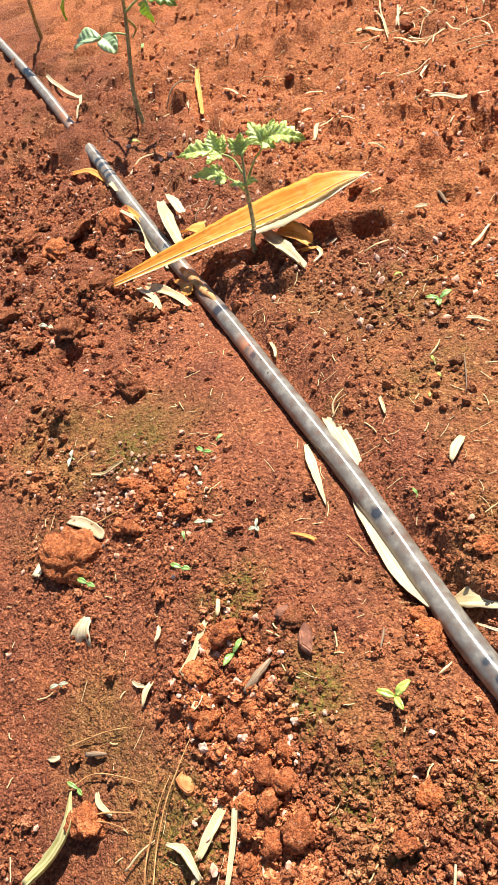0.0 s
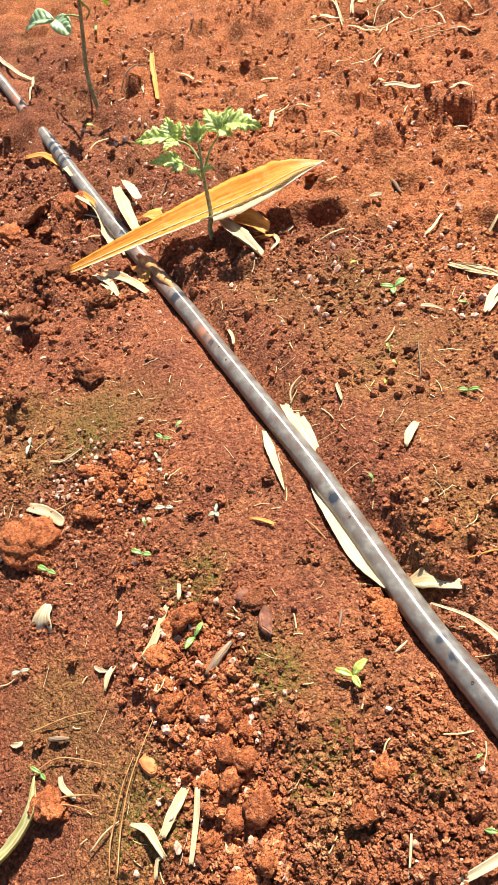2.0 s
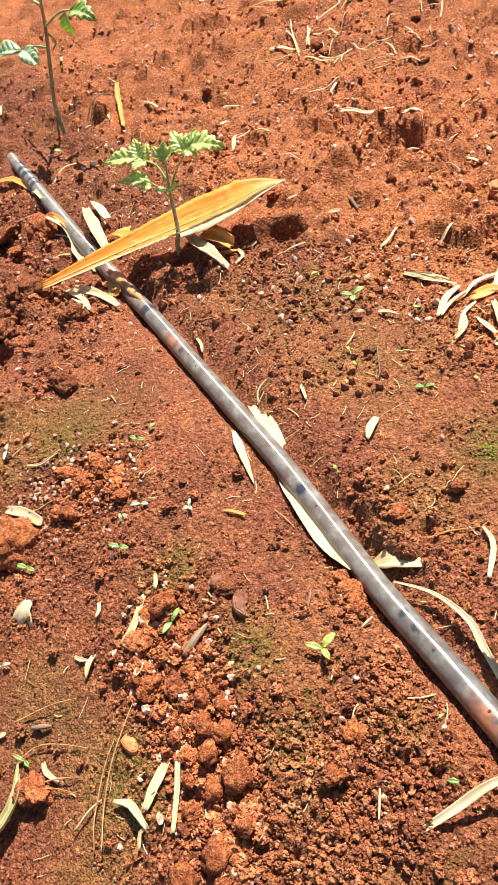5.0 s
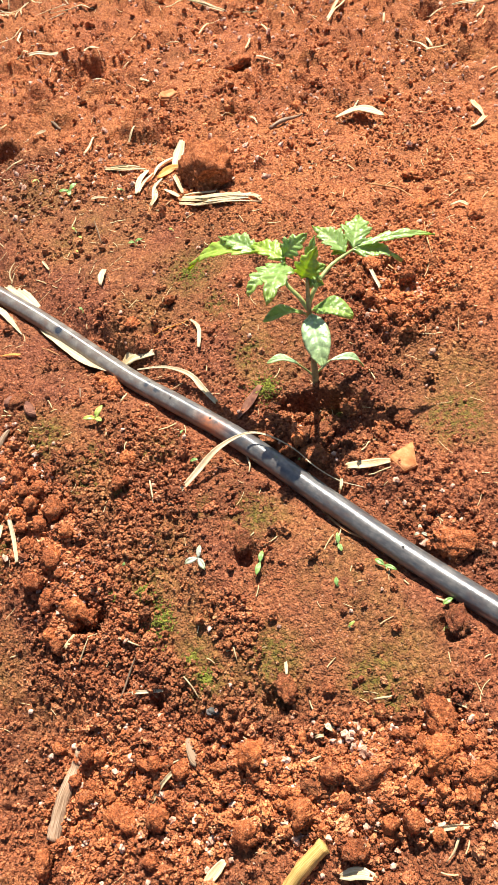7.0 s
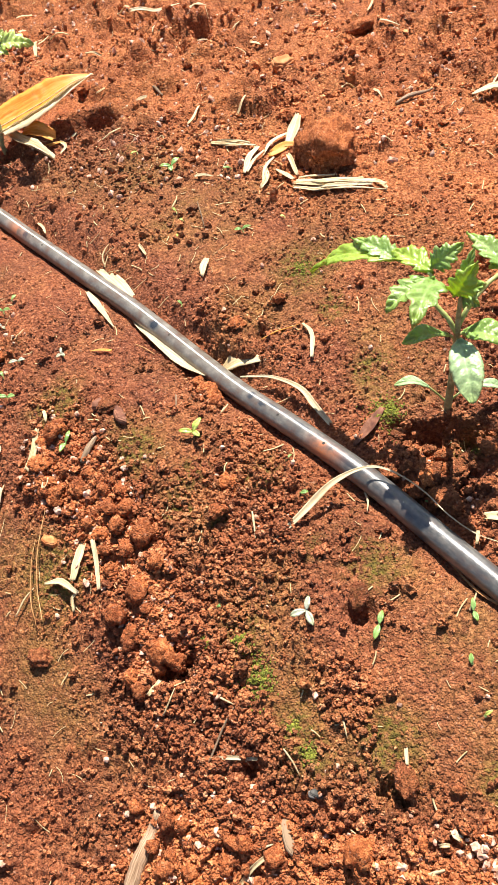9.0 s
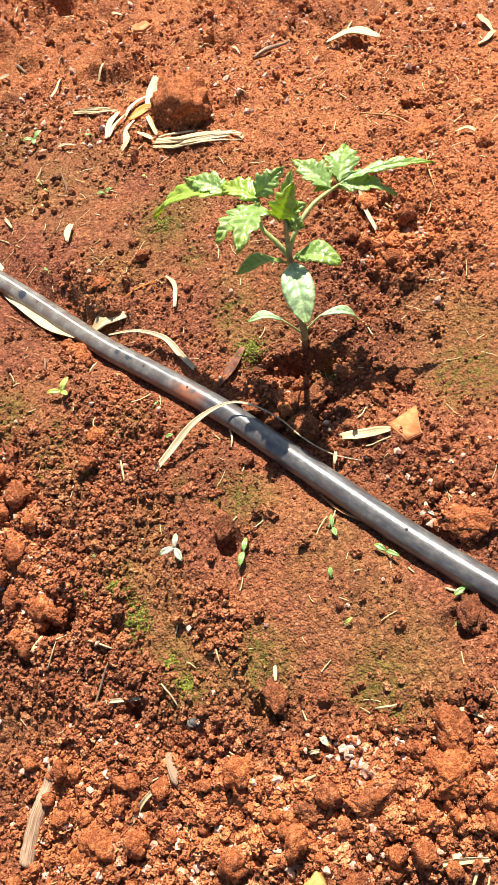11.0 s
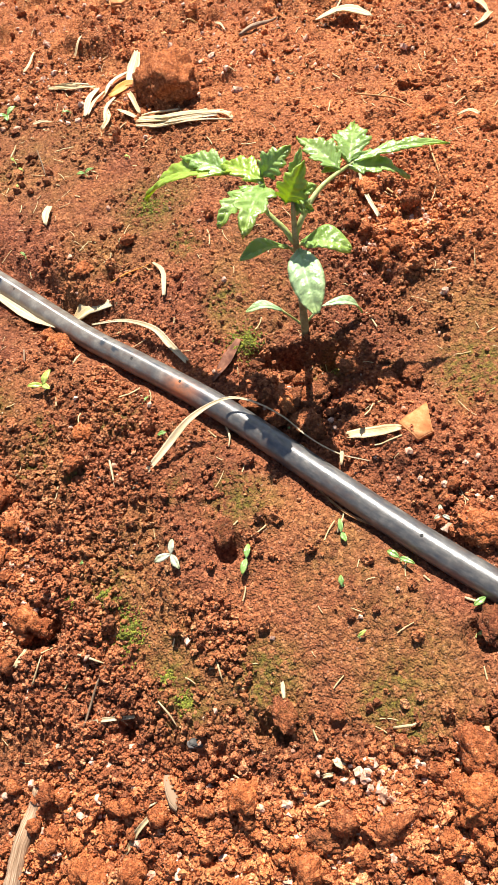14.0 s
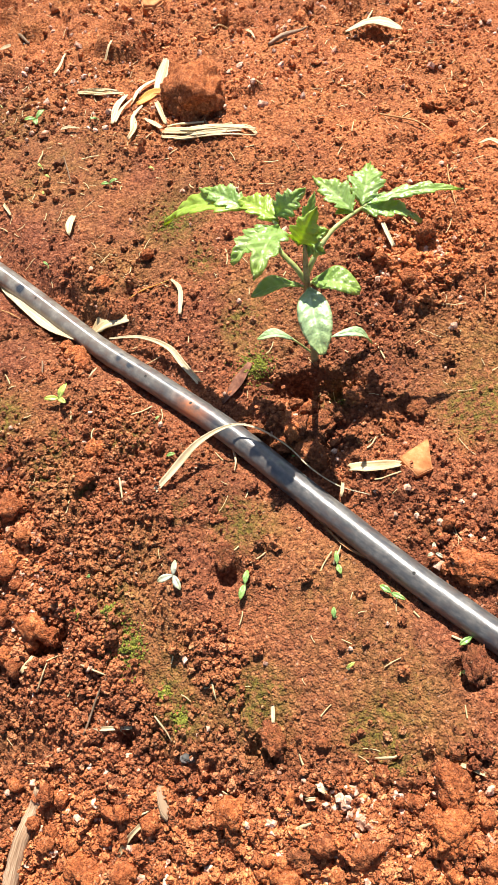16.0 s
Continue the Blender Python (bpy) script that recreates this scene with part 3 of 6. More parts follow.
def tube_mesh(name, line, radii, sides=10, knobbly=0.0, seed=0):
    line = np.asarray(line, float)
    radii = np.interp(np.linspace(0, 1, len(line)), np.linspace(0, 1, len(radii)), radii)
    _, side, up = frames_along(line)
    a = np.arange(sides) * 2 * math.pi / sides
    rng = np.random.default_rng(seed)
    r = radii[:, None] * (1 + knobbly * rng.normal(size=(len(line), sides)))
    v = line[:, None] + r[..., None] * (np.cos(a)[None, :, None] * side[:, None] + np.sin(a)[None, :, None] * up[:, None])
    n = len(line)
    faces = grid_faces(n, sides, True)
    verts = np.vstack([v.reshape(-1, 3), line[:1], line[-1:]])
    k = np.arange(sides)
    start = np.stack([np.full(sides, n * sides), (k + 1) % sides, k, k], -1)
    last = np.stack([np.full(sides, n * sides + 1), (n - 1) * sides + k, (n - 1) * sides + (k + 1) % sides, (n - 1) * sides + (k + 1) % sides], -1)
    me = bpy.data.meshes.new(name)
    me.from_pydata(verts.tolist(), [], faces.tolist() + [f[:3] for f in start.tolist()] + [f[:3] for f in last.tolist()])
    me.polygons.foreach_set("use_smooth", [True] * len(me.polygons))
    s = np.r_[np.repeat(np.linspace(0, 1, n), sides), 0, 1]
    for key, values in (("along", s * np.linalg.norm(line[-1] - line[0]) * 20), ("across", np.r_[np.tile(a, n), 0, 0])):
        t = me.attributes.new(key, "FLOAT", "POINT")
        t.data.foreach_set("value", values.astype(np.float32))
    return me


def blade_mesh(name, line, width, cup=0.25, tilt=0.0, thick=0.0004, shape=(0.35, 1.0, 0.9, 0.15), ragged=0.08, twist=0.0, seed=0, across=7):
    """A dry leaf or straw: a thin cupped strip with two faces along a line, widths by shape, ragged edges."""
    line = np.asarray(line, float)
    n = len(line)
    rng = np.random.default_rng(seed)
    u = np.linspace(0, 1, n)
    half = 0.5 * width * np.interp(u, np.linspace(0, 1, len(shape)), shape)
    _, side, up = frames_along(line)
    lean = tilt + twist * (u - 0.5)
    c, s = np.cos(lean)[:, None], np.sin(lean)[:, None]
    side, up = c * side + s * up, c * up - s * side
    v = np.linspace(-1, 1, across)
    knots = np.linspace(0, 1, max(3, n // 5))
    slow = np.stack([np.interp(u, knots, rng.normal(size=len(knots))) for _ in range(2)], 1)
    edge = 1 + ragged * (slow + 0.35 * rng.normal(size=(n, 2)))
    w = half[:, None] * np.where(v[None] < 0, edge[:, :1], edge[:, 1:])
    lift = cup * half[:, None] * (v[None] ** 2) + 0.02 * half[:, None] * rng.normal(size=(n, across))
    body = line[:, None] + (w * v[None])[..., None] * side[:, None] + lift[..., None] * up[:, None]
    ahead = np.gradient(line, axis=0)
    ahead /= np.linalg.norm(ahead, axis=1)[:, None] + 1e-12
    for row, way in ((0, -1), (-1, 1)):
        body[row] += way * ahead[row] * (half[row] * 0.4 * rng.normal(size=across))[:, None]
    under = body - thick * up[:, None]
    verts = np.vstack([body.reshape(-1, 3), under.reshape(-1, 3)])
    f = grid_faces(n, across)
    m = n * across
    rim = list(range(across)) + [i * across + across - 1 for i in range(1, n)] + [(n - 1) * across + j for j in range(across - 2, -1, -1)] + [i * across for i in range(n - 2, 0, -1)]
    rim = np.array(rim)
    nxt = np.roll(rim, -1)
    faces = np.vstack([f, f[:, ::-1] + m, np.stack([rim, rim + m, nxt + m, nxt], -1)])
    length = np.r_[0, np.cumsum(np.linalg.norm(np.diff(line, axis=0), axis=1))] * 20
    along = np.tile(np.repeat(length, across), 2)
    side_value = np.tile(np.tile(v, n), 2)
    return mesh_from(name, verts, faces, True, along=along, across=side_value)


# ---- ground ----
def axis(lo, hi, step, left, right):
    """Even steps from lo to hi, then steps that grow slowly to left and right, then fast to the horizon."""
    def out(edge):
        steps, at, s = [], 0.0, step
        while at < edge:
            s *= 1.010
            at += s
            steps.append(at)
        while at < 60:
            s *= 1.16
            at += s
            steps.append(at)
        return np.array(steps)
    return np.r_[lo - out(lo - left)[::-1], np.arange(lo, hi, step), hi + out(right - hi)]


GX, GY = axis(-0.04, 0.46, 0.0014, -0.75, 0.95), axis(0.28, 0.72, 0.0014, 0.12, 2.0)
gx, gy = np.meshgrid(GX, GY)
flat_x, flat_y = gx.ravel(), gy.ravel()
ground_z = relief(flat_x, flat_y)
ground = part(
    "ground",
    mesh_from("ground", np.stack([flat_x, flat_y, ground_z], 1), grid_faces(len(GY), len(GX)), True, dry=dryness(flat_x, flat_y), moss=mossiness(flat_x, flat_y), olive=oliveness(flat_x, flat_y), loose=loose(flat_x, flat_y), far=np.clip((flat_y - 0.68) / 0.35, 0, 1)),
    SOIL,
)
tagged(ground, "tilled red laterite soil, crumbly with mossy crust", "ground", kind="structure")


# ---- irrigation pipe ----
def build_pipe():
    line = curve_through(PIPE_LINE, 0.0030)
    keep = (line[:, 0] > -1.1) & (line[:, 0] < 0.8)
    line = line[keep]
    n, sides = len(line), 36
    _, side, up = frames_along(line)
    a = np.arange(sides) * 2 * math.pi / sides
    v = line[:, None] + PIPE_R * (np.cos(a)[None, :, None] * side[:, None] + np.sin(a)[None, :, None] * up[:, None])
    s = np.r_[0, np.cumsum(np.linalg.norm(np.diff(line, axis=0), axis=1))]
    x = line[:, 0]
    ss, aa, xx = np.repeat(s, sides), np.tile(a, n), np.repeat(x, sides)
    worn = np.clip((xx - 0.20) / 0.11, 0, 1)
    dust = 0.60 - 0.36 * worn + 0.14 * np.clip((0.0 - xx) / 0.2, 0, 1)
    dust += 0.20 * np.maximum(0, -np.sin(aa))
    # washed-clean bands and spots: place along x, angle, length, width as an angle; a wide band goes all round
    for px, angle, length, wide in (
        (0.1530, 1.25, 0.0042, 0.42), (0.2330, 1.55, 0.0014, 0.5), (0.2430, 1.35, 0.0020, 0.18), (-0.335, 0, 0.0060, 9), (-0.318, 0, 0.0030, 9), (-0.306, 0, 0.0050, 9), (-0.350, 0, 0.005, 9),
        (-0.043, 0, 0.0045, 9), (0.004, 1.7, 0.0022, 0.25), (0.013, 1.2, 0.0026, 0.3),
        (-0.145, 1.8, 0.006, 0.4), (-0.128, 2.2, 0.005, 0.5), (-0.700, 0, 0.016, 9), (0.270, 1.7, 0.008, 0.10), (0.300, 1.3, 0.009, 0.2), (0.250, 1.8, 0.006, 0.08),
    ):
        at = np.interp(px, x, s)
        turn = np.angle(np.exp(1j * (aa - angle)))
        d = ((ss - at) / length) ** 2 + (turn / wide) ** 2
        dust -= 0.9 * np.clip(1.6 - d, 0, 1)
    mud = 1.1 * np.exp(-(((xx - 0.288) / 0.008) ** 2)) * np.clip(np.cos(aa - 1.0) * 2 - 0.9, 0, 1)
    mud += 1.0 * np.exp(-(((xx - 0.004) / 0.010) ** 2)) * np.clip(np.cos(aa - 0.6), 0, 1)
    mud += 0.8 * np.exp(-(((xx + 0.085) / 0.022) ** 2)) + 0.6 * np.exp(-(((xx + 0.50) / 0.04) ** 2))
    mud += 0.38 * np.maximum(0, -np.sin(aa)) + 0.30 * np.clip(np.cos(aa + 0.35) - 0.55, 0, 1)
    pipe = part("irrigation_pipe", mesh_from("pipe", v.reshape(-1, 3), grid_faces(n, sides, True)[:, ::-1], True, dust=dust, mud=mud, worn=worn, scuff=0.27 + 0.12 * worn, along=ss * 20, across=aa), PIPE)
    # punched drip holes, each a shallow dark dimple with a rim
    for px, angle in ((0.1655, 1.40), (0.0200, 1.55), (0.0330, 1.30), (0.2560, 1.30), (0.2870, 1.45), (-0.1450, 1.30), (0.4050, 1.50)):
        i = int(np.argmin(np.abs(x - px)))
        out = Vector(side[i]) * math.cos(angle) + Vector(up[i]) * math.sin(angle)
        bm = bmesh.new()
        bmesh.ops.create_cone(bm, cap_ends=True, segments=14, radius1=0.0011, radius2=0.0008, depth=0.0006)
        top = max(bm.faces, key=lambda f: f.calc_center_median().z)
        bmesh.ops.inset_region(bm, faces=[top], thickness=0.0002, depth=-0.0003)
        hole = part("drip_hole", bm, CHARCOAL, pipe, "dark punched drip hole")
        hole.matrix_basis = Matrix.Translation(Vector(line[i]) + out * PIPE_R) @ out.to_track_quat("Z", "Y").to_matrix().to_4x4()
    tagged(pipe, "weathered black plastic drip pipe dusty with red mud", "pipe")
    return pipe


build_pipe()


def build_second_pipe():
    """A like pipe on the next bed, partly sunk into the ground."""
    line = curve_through([(x, y, 0) for x, y in ((0.10, 1.720), (0.23, 1.650), (0.312, 1.603), (0.402, 1.551), (0.474, 1.504), (0.527, 1.449), (0.573, 1.396), (0.68, 1.265), (1.0, 0.90))], 0.004)
    line[:, 2] = bed(line[:, 0], line[:, 1]) + 0.0095
    n, sides = len(line), 24
    _, side, up = frames_along(line)
    a = np.arange(sides) * 2 * math.pi / sides
    v = line[:, None] + PIPE_R * (np.cos(a)[None, :, None] * side[:, None] + np.sin(a)[None, :, None] * up[:, None])
    ss, aa = np.repeat(np.arange(n) * 0.004, sides), np.tile(a, n)
    flat = np.full(n * sides, 1.0)
    me = mesh_from("second_pipe", v.reshape(-1, 3), grid_faces(n, sides, True)[:, ::-1], True, dust=0.55 * flat, mud=0.3 * flat, worn=0.3 * flat, scuff=0.34 * flat, along=ss * 20, across=aa)
    return tagged(part("irrigation_pipe", me, PIPE), "dusty black drip pipe along the next bed", "pipe")


build_second_pipe()


# ---- lumps of soil and stones ----
def lump_mesh(name, seed, detail, rough=0.35, flat=0.75, crumbly=0.0):
    """An uneven lump of radius one or so; crumbly: how far it looks baked together from smaller crumbs."""
    bm = bmesh.new()
    bmesh.ops.create_icosphere(bm, subdivisions=detail, radius=1.0)
    shift = Vector((seed * 7.31, seed * 3.17, seed * 1.93))
    stretch = (1.0 + 0.25 * math.sin(seed * 2.1), 1.0 + 0.25 * math.cos(seed * 1.3), flat)
    for v in bm.verts:
        p = v.co.copy()
        d = 0.45 * noise.noise(p * 0.9 + shift) + rough * noise.noise(p * 2.1 + shift) + 0.55 * rough * noise.noise(p * 4.7 + shift)
        if crumbly:
            for f, k in ((2.3, 0.20), (5.0, 0.20), (9.0, 0.20)):
                d += crumbly * k * (0.55 - noise.voronoi(p * f + shift)[0][0])
            d += 0.10 * noise.noise(p * 7.5 + shift) + 0.09 * noise.noise(p * 13.0 + shift)
        v.co = Vector((p.x * stretch[0], p.y * stretch[1], p.z * stretch[2])) * (1 + d)
    me = bpy.data.meshes.new(name)
    bm.to_mesh(me)
    bm.free()
    me.polygons.foreach_set("use_smooth", [True] * len(me.polygons))
    return me


def with_field(me, **fields):
    for key, value in fields.items():
        a = me.attributes.new(key, "FLOAT", "POINT")
        a.data.foreach_set("value", np.full(len(me.vertices), value, np.float32))
    return me


CLOD_DRY = [with_field(lump_mesh("soil_clod", k, 4, 0.28, 0.8, 0.42), dry=0.70, moss=0.0, loose=0.8) for k in range(1, 7)]
CLOD_DAMP = [with_field(lump_mesh("soil_clod", k, 4, 0.35, 0.75, 0.9), dry=0.0, moss=0.15, loose=0.6) for k in range(7, 10)]
CLOD_SMALL = [with_field(lump_mesh("soil_clod", k, 3, 0.35, 0.8, 0.45), dry=0.42 + 0.04 * (k - 11), moss=0.0, loose=0.8) for k in range(11, 19)]
for me in CLOD_DRY + CLOD_DAMP + CLOD_SMALL:
    me.materials.append(CLOD)
clod_count = 0


def clod(x, y, r, kind="dry", high=0.62, sunk=0.30):
    """A lump of soil of about that radius, sunk a little into the ground."""
    global clod_count
    clod_count += 1
    rng = random.Random(clod_count)
    me = rng.choice({"dry": CLOD_DRY, "damp": CLOD_DAMP, "small": CLOD_SMALL}[kind])
    r *= 0.86
    ob = new("soil_clod", me)
    z = max(float(bed(np.array([x]), np.array([y]))[0]) + r * (high - sunk), ground_at(x, y) + 0.28 * r if r < 0.011 else -1.0)
    ob.matrix_basis = Matrix.LocRotScale((x, y, z), Euler((rng.uniform(-0.4, 0.4), rng.uniform(-0.4, 0.4), rng.uniform(0, 6.28))), (r, r, r * high * 1.2))
    word = {"dry": "crumbly orange-red dry soil clod", "damp": "dark damp red soil clod with mossy crust", "small": "small crumbly red soil clod"}[kind]
    return tagged(ob, word + " lying on the bed", "soil clod", "clods on the bed")


for x, y, r in (
    (0.151, 0.500, 0.0110), (0.156, 0.445, 0.0085), (0.157, 0.421, 0.0105), (0.187, 0.426, 0.0080), (0.173, 0.436, 0.0070), (0.076, 0.573, 0.0090),
    (0.091, 0.548, 0.0090), (0.109, 0.549, 0.0105), (0.074, 0.594, 0.0060), (0.113, 0.573, 0.0070), (0.162, 0.471, 0.0065), (0.142, 0.544, 0.0050),
    (0.221, 0.536, 0.0075), (0.216, 0.513, 0.0060), (0.194, 0.316, 0.0085), (0.200, 0.304, 0.0120), (0.191, 0.298, 0.0080), (0.216, 0.321, 0.0065),
    (0.223, 0.322, 0.0055), (0.204, 0.327, 0.0045), (0.234, 0.320, 0.0055), (0.271, 0.304, 0.0065), (0.020, 0.680, 0.0075), (0.010, 0.699, 0.0065),
):
    clod(x, y, r)
for x, y, r in (
    (-0.059, 0.641, 0.0200), (0.023, 0.489, 0.0140), (0.199, 0.624, 0.0095), (0.206, 0.613, 0.0060), (-0.008, 0.704, 0.0090), (0.013, 0.689, 0.0070),
    (-0.025, 0.665, 0.0080), (-0.016, 0.691, 0.0080), (-0.036, 0.699, 0.0080), (0.438, 0.421, 0.0120), (0.486, 0.750, 0.0130), (0.484, 0.811, 0.0110),
    (0.520, 0.726, 0.0092), (0.440, 0.640, 0.0090), (0.411, 0.657, 0.0080), (0.427, 0.684, 0.0075), (-0.242, 1.055, 0.0190), (0.036, 1.063, 0.0112),
    (-0.313, 1.019, 0.0170), (0.223, 0.675, 0.0060), (0.128, 0.515, 0.0070), (0.139, 0.487, 0.0065),
):
    clod(x, y, r)
for x, y, r in ((0.401, 0.298, 0.0125), (0.406, 0.318, 0.0105), (0.393, 0.307, 0.0050), (0.387, 0.313, 0.0045), (0.379, 0.315, 0.0045), (0.362, 0.299, 0.0050), (0.386, 0.288, 0.0060), (0.418, 0.285, 0.0080)):
    clod(x, y, r, high=0.72, sunk=0.0)
clod(0.294, 0.868, 0.0270, high=0.75, sunk=0.22)
for x, y, r in (
    (-0.301, 1.055, 0.0170), (-0.370, 1.042, 0.0190), (-0.198, 0.935, 0.0200), (-0.194, 0.870, 0.0190), (-0.083, 0.793, 0.0140), (-0.325, 0.990, 0.0140),
    (-0.299, 0.903, 0.0150), (-0.178, 0.933, 0.0130), (-0.245, 0.901, 0.0110), (0.331, 0.296, 0.0100), (0.320, 0.350, 0.0085), (0.084, 0.442, 0.0090),
    (0.126, 0.613, 0.0070), (0.327, 0.532, 0.0065), (0.338, 0.532, 0.0055), (0.347, 0.345, 0.0045), (0.369, 0.528, 0.0090), (0.362, 0.520, 0.0080),
    (0.341, 0.519, 0.0065), (0.351, 0.546, 0.0060), (0.417, 0.536, 0.0060), (0.383, 0.515, 0.0070), (0.302, 0.448, 0.0080), (0.428, 0.372, 0.0100),
    (-0.073, 0.784, 0.0100), (0.333, 0.563, 0.0050),
):
    clod(x, y, r, "damp", 0.65)


def scatter(count, seed, accept, x0=-0.12, x1=0.58, y0=0.22, y1=1.0):
    """Places taken with a chance given by accept(x, y), clear of the pipe."""
    rng = np.random.default_rng(seed)
    got = []
    while sum(map(len, got)) < count:
        x, y = rng.uniform(x0, x1, 4 * count), rng.uniform(y0, y1, 4 * count)
        d, _ = pipe_near(x, y)
        ok = (rng.uniform(size=len(x)) < accept(x, y)) & (d > 0.0145)
        got.append(np.stack([x[ok], y[ok]], 1))
    return np.vstack(got)[:count]


heaps = lambda x, y: heaped(x, y) ** 1.5
for k, (x, y) in enumerate(scatter(108, 3, heaps, -0.06, 0.46, 0.24, 0.72)):
    clod(float(x), float(y), 0.0042 + 0.0050 * random.Random(k).random() ** 2, "small", 0.9, 0.0)
west_bank = lambda x, y: 0.8 * (0.70 * (x + 0.10) + 0.72 * (y - 0.93) < -0.02)
for k, (x, y) in enumerate(scatter(44, 5, west_bank, -0.62, -0.06, 0.76, 1.45)):
    clod(float(x), float(y), 0.006 + 0.011 * random.Random(k).random() ** 2, "damp", 0.7, 0.25)
for k, (x, y) in enumerate(scatter(16, 6, lambda x, y: np.full_like(x, 0.9), 0.315, 0.425, 0.500, 0.552)):
    clod(float(x), float(y), 0.0040 + 0.0050 * random.Random(k).random(), "damp", 0.7, 0.2)
wide = lambda x, y: np.clip(dryness(x, y) * 1.6 - 0.3, 0, 1)
for k, (x, y) in enumerate(scatter(54, 4, wide, -0.25, 0.75, 0.80, 1.65)):
    clod(float(x), float(y), 0.006 + 0.010 * random.Random(k).random() ** 2, "small", 0.6, 0.3)


def crumbs(name, places, sizes, material, detail, label, category, seed, sunk=0.25, dry=None):
    """Many loose grains as one mesh."""
    rng = np.random.default_rng(seed)
    shapes = []
    for k in range(14):
        me = lump_mesh("grain", seed * 20 + k, detail, 0.60, 0.85)
        v = np.array([p.co[:] for p in me.vertices])
        f = np.array([p.vertices[:] for p in me.polygons])
        bpy.data.meshes.remove(me)
        shapes.append((v, f))
    z = relief(places[:, 0], places[:, 1])
    kind = rng.integers(14, size=len(places))
    q = rng.normal(size=(len(places), 4))
    w, i, j, k = (q / np.linalg.norm(q, axis=1)[:, None]).T
    turn = np.stack([1 - 2 * (j * j + k * k), 2 * (i * j - k * w), 2 * (i * k + j * w), 2 * (i * j + k * w), 1 - 2 * (i * i + k * k), 2 * (j * k - i * w), 2 * (i * k - j * w), 2 * (j * k + i * w), 1 - 2 * (i * i + j * j)], -1).reshape(-1, 3, 3)
    middle = np.stack([places[:, 0], places[:, 1], z + sizes * (0.8 - sunk)], 1)
    verts, faces, order, base = [], [], [], 0
    for n, (v, f) in enumerate(shapes):
        own = np.flatnonzero(kind == n)
        verts.append((np.einsum("nij,vj->nvi", turn[own], v) * sizes[own, None, None] + middle[own, None]).reshape(-1, 3))
        faces.append((f[None] + (base + np.arange(len(own)) * len(v))[:, None, None]).reshape(-1, 3))
        order.append(np.repeat(own, len(v)))
        base += len(own) * len(v)
    verts, order = np.vstack(verts), np.concatenate(order)
    d = dryness(places[:, 0], places[:, 1])[order] if dry is None else np.full(len(verts), dry)
    ob = part(name, mesh_from(name, verts, np.vstack(faces), False, dry=d + 0.26 + 0.28 * heaped(places[:, 0], places[:, 1])[order], moss=np.zeros(len(verts)), olive=0.7 * oliveness(places[:, 0], places[:, 1])[order]), material)
    return tagged(ob, label, category, kind="stuff")


rng = np.random.default_rng(11)
near_crumbs = lambda x, y: np.clip(loose(x, y) ** 2.4, 0.01, 1) * np.clip(1.5 - (y - 0.3) * 1.3, 0.35, 1)
spots = np.vstack([scatter(1700, 21, near_crumbs), scatter(5600, 26, heaps, -0.06, 0.47, 0.23, 0.74)])
crumbs("soil_crumbs", spots, (0.0010 + 0.0014 * rng.uniform(size=len(spots)) ** 1.8) * (1 + 0.35 * heaped(spots[:, 0], spots[:, 1])), CRUMB, 2, "loose red soil crumbs strewn over the bed", "soil crumbs", 2, 0.25)
STREWN = [
    (0.195, 0.500, 0.034), (0.205, 0.455, 0.036), (0.200, 0.415, 0.030), (0.225, 0.530, 0.028), (0.235, 0.480, 0.024), (0.215, 0.375, 0.028),
    (0.250, 0.345, 0.030), (0.160, 0.400, 0.030), (0.283, 0.400, 0.012), (0.295, 0.385, 0.014), (0.240, 0.580, 0.018), (0.300, 0.345, 0.016),
]
spots = scatter(3600, 32, lambda x, y: np.clip(1.1 * blobs(x, y, STREWN, 0.7) - 0.5 * oliveness(x, y) + 0.6 * layered(x, y, 0.02, 45, 3), 0, 1), 0.10, 0.34, 0.30, 0.62)
crumbs("strewn_soil_crumbs", spots, 0.0010 + 0.0014 * rng.uniform(size=len(spots)) ** 1.6, CRUMB, 2, "rounded pinkish red crumbs strewn thick on the bed", "soil crumbs", 15, 0.15)
spots = scatter(620, 31, lambda x, y: heaped(x, y) ** 1.2 + 0.03, -0.06, 0.47, 0.24, 0.74)
crumbs("coarse_soil_crumbs", spots, 0.0022 + 0.0022 * rng.uniform(size=len(spots)) ** 2, CRUMB, 3, "coarse orange-red soil lumps in loose heaps", "soil crumbs", 13, 0.2)
patchy = lambda x, y: np.clip(0.10 + 0.95 * loose(x, y) + 1.2 * layered(x, y, 0.03, 44, 3), 0.04, 1) * np.clip(1.6 - 1.1 * y, 0.35, 1)
spots = scatter(20000, 22, patchy, -0.12, 0.56, 0.22, 1.0)
grain = 0.00065 + (0.0006 + 0.0009 * loose(spots[:, 0], spots[:, 1])) * rng.uniform(size=len(spots)) ** 1.8
crumbs("fine_soil_crumbs", spots, grain * (1 + 0.5 * np.clip(spots[:, 1] - 0.5, 0, 1)), CRUMB, 1, "fine red soil grains on the crust", "soil crumbs", 3, 0.40)
spots = scatter(6000, 29, lambda x, y: west_bank(x, y) * np.clip(0.55 + 1.6 * layered(x, y, 0.05, 34, 3), 0.1, 1), -0.75, -0.09, 0.68, 1.60)
crumbs("west_soil_crumbs", spots, 0.0013 + 0.0032 * rng.uniform(size=len(spots)) ** 2.5, CRUMB, 1, "damp dark red soil crumbs on the bank", "soil crumbs", 12, 0.45)
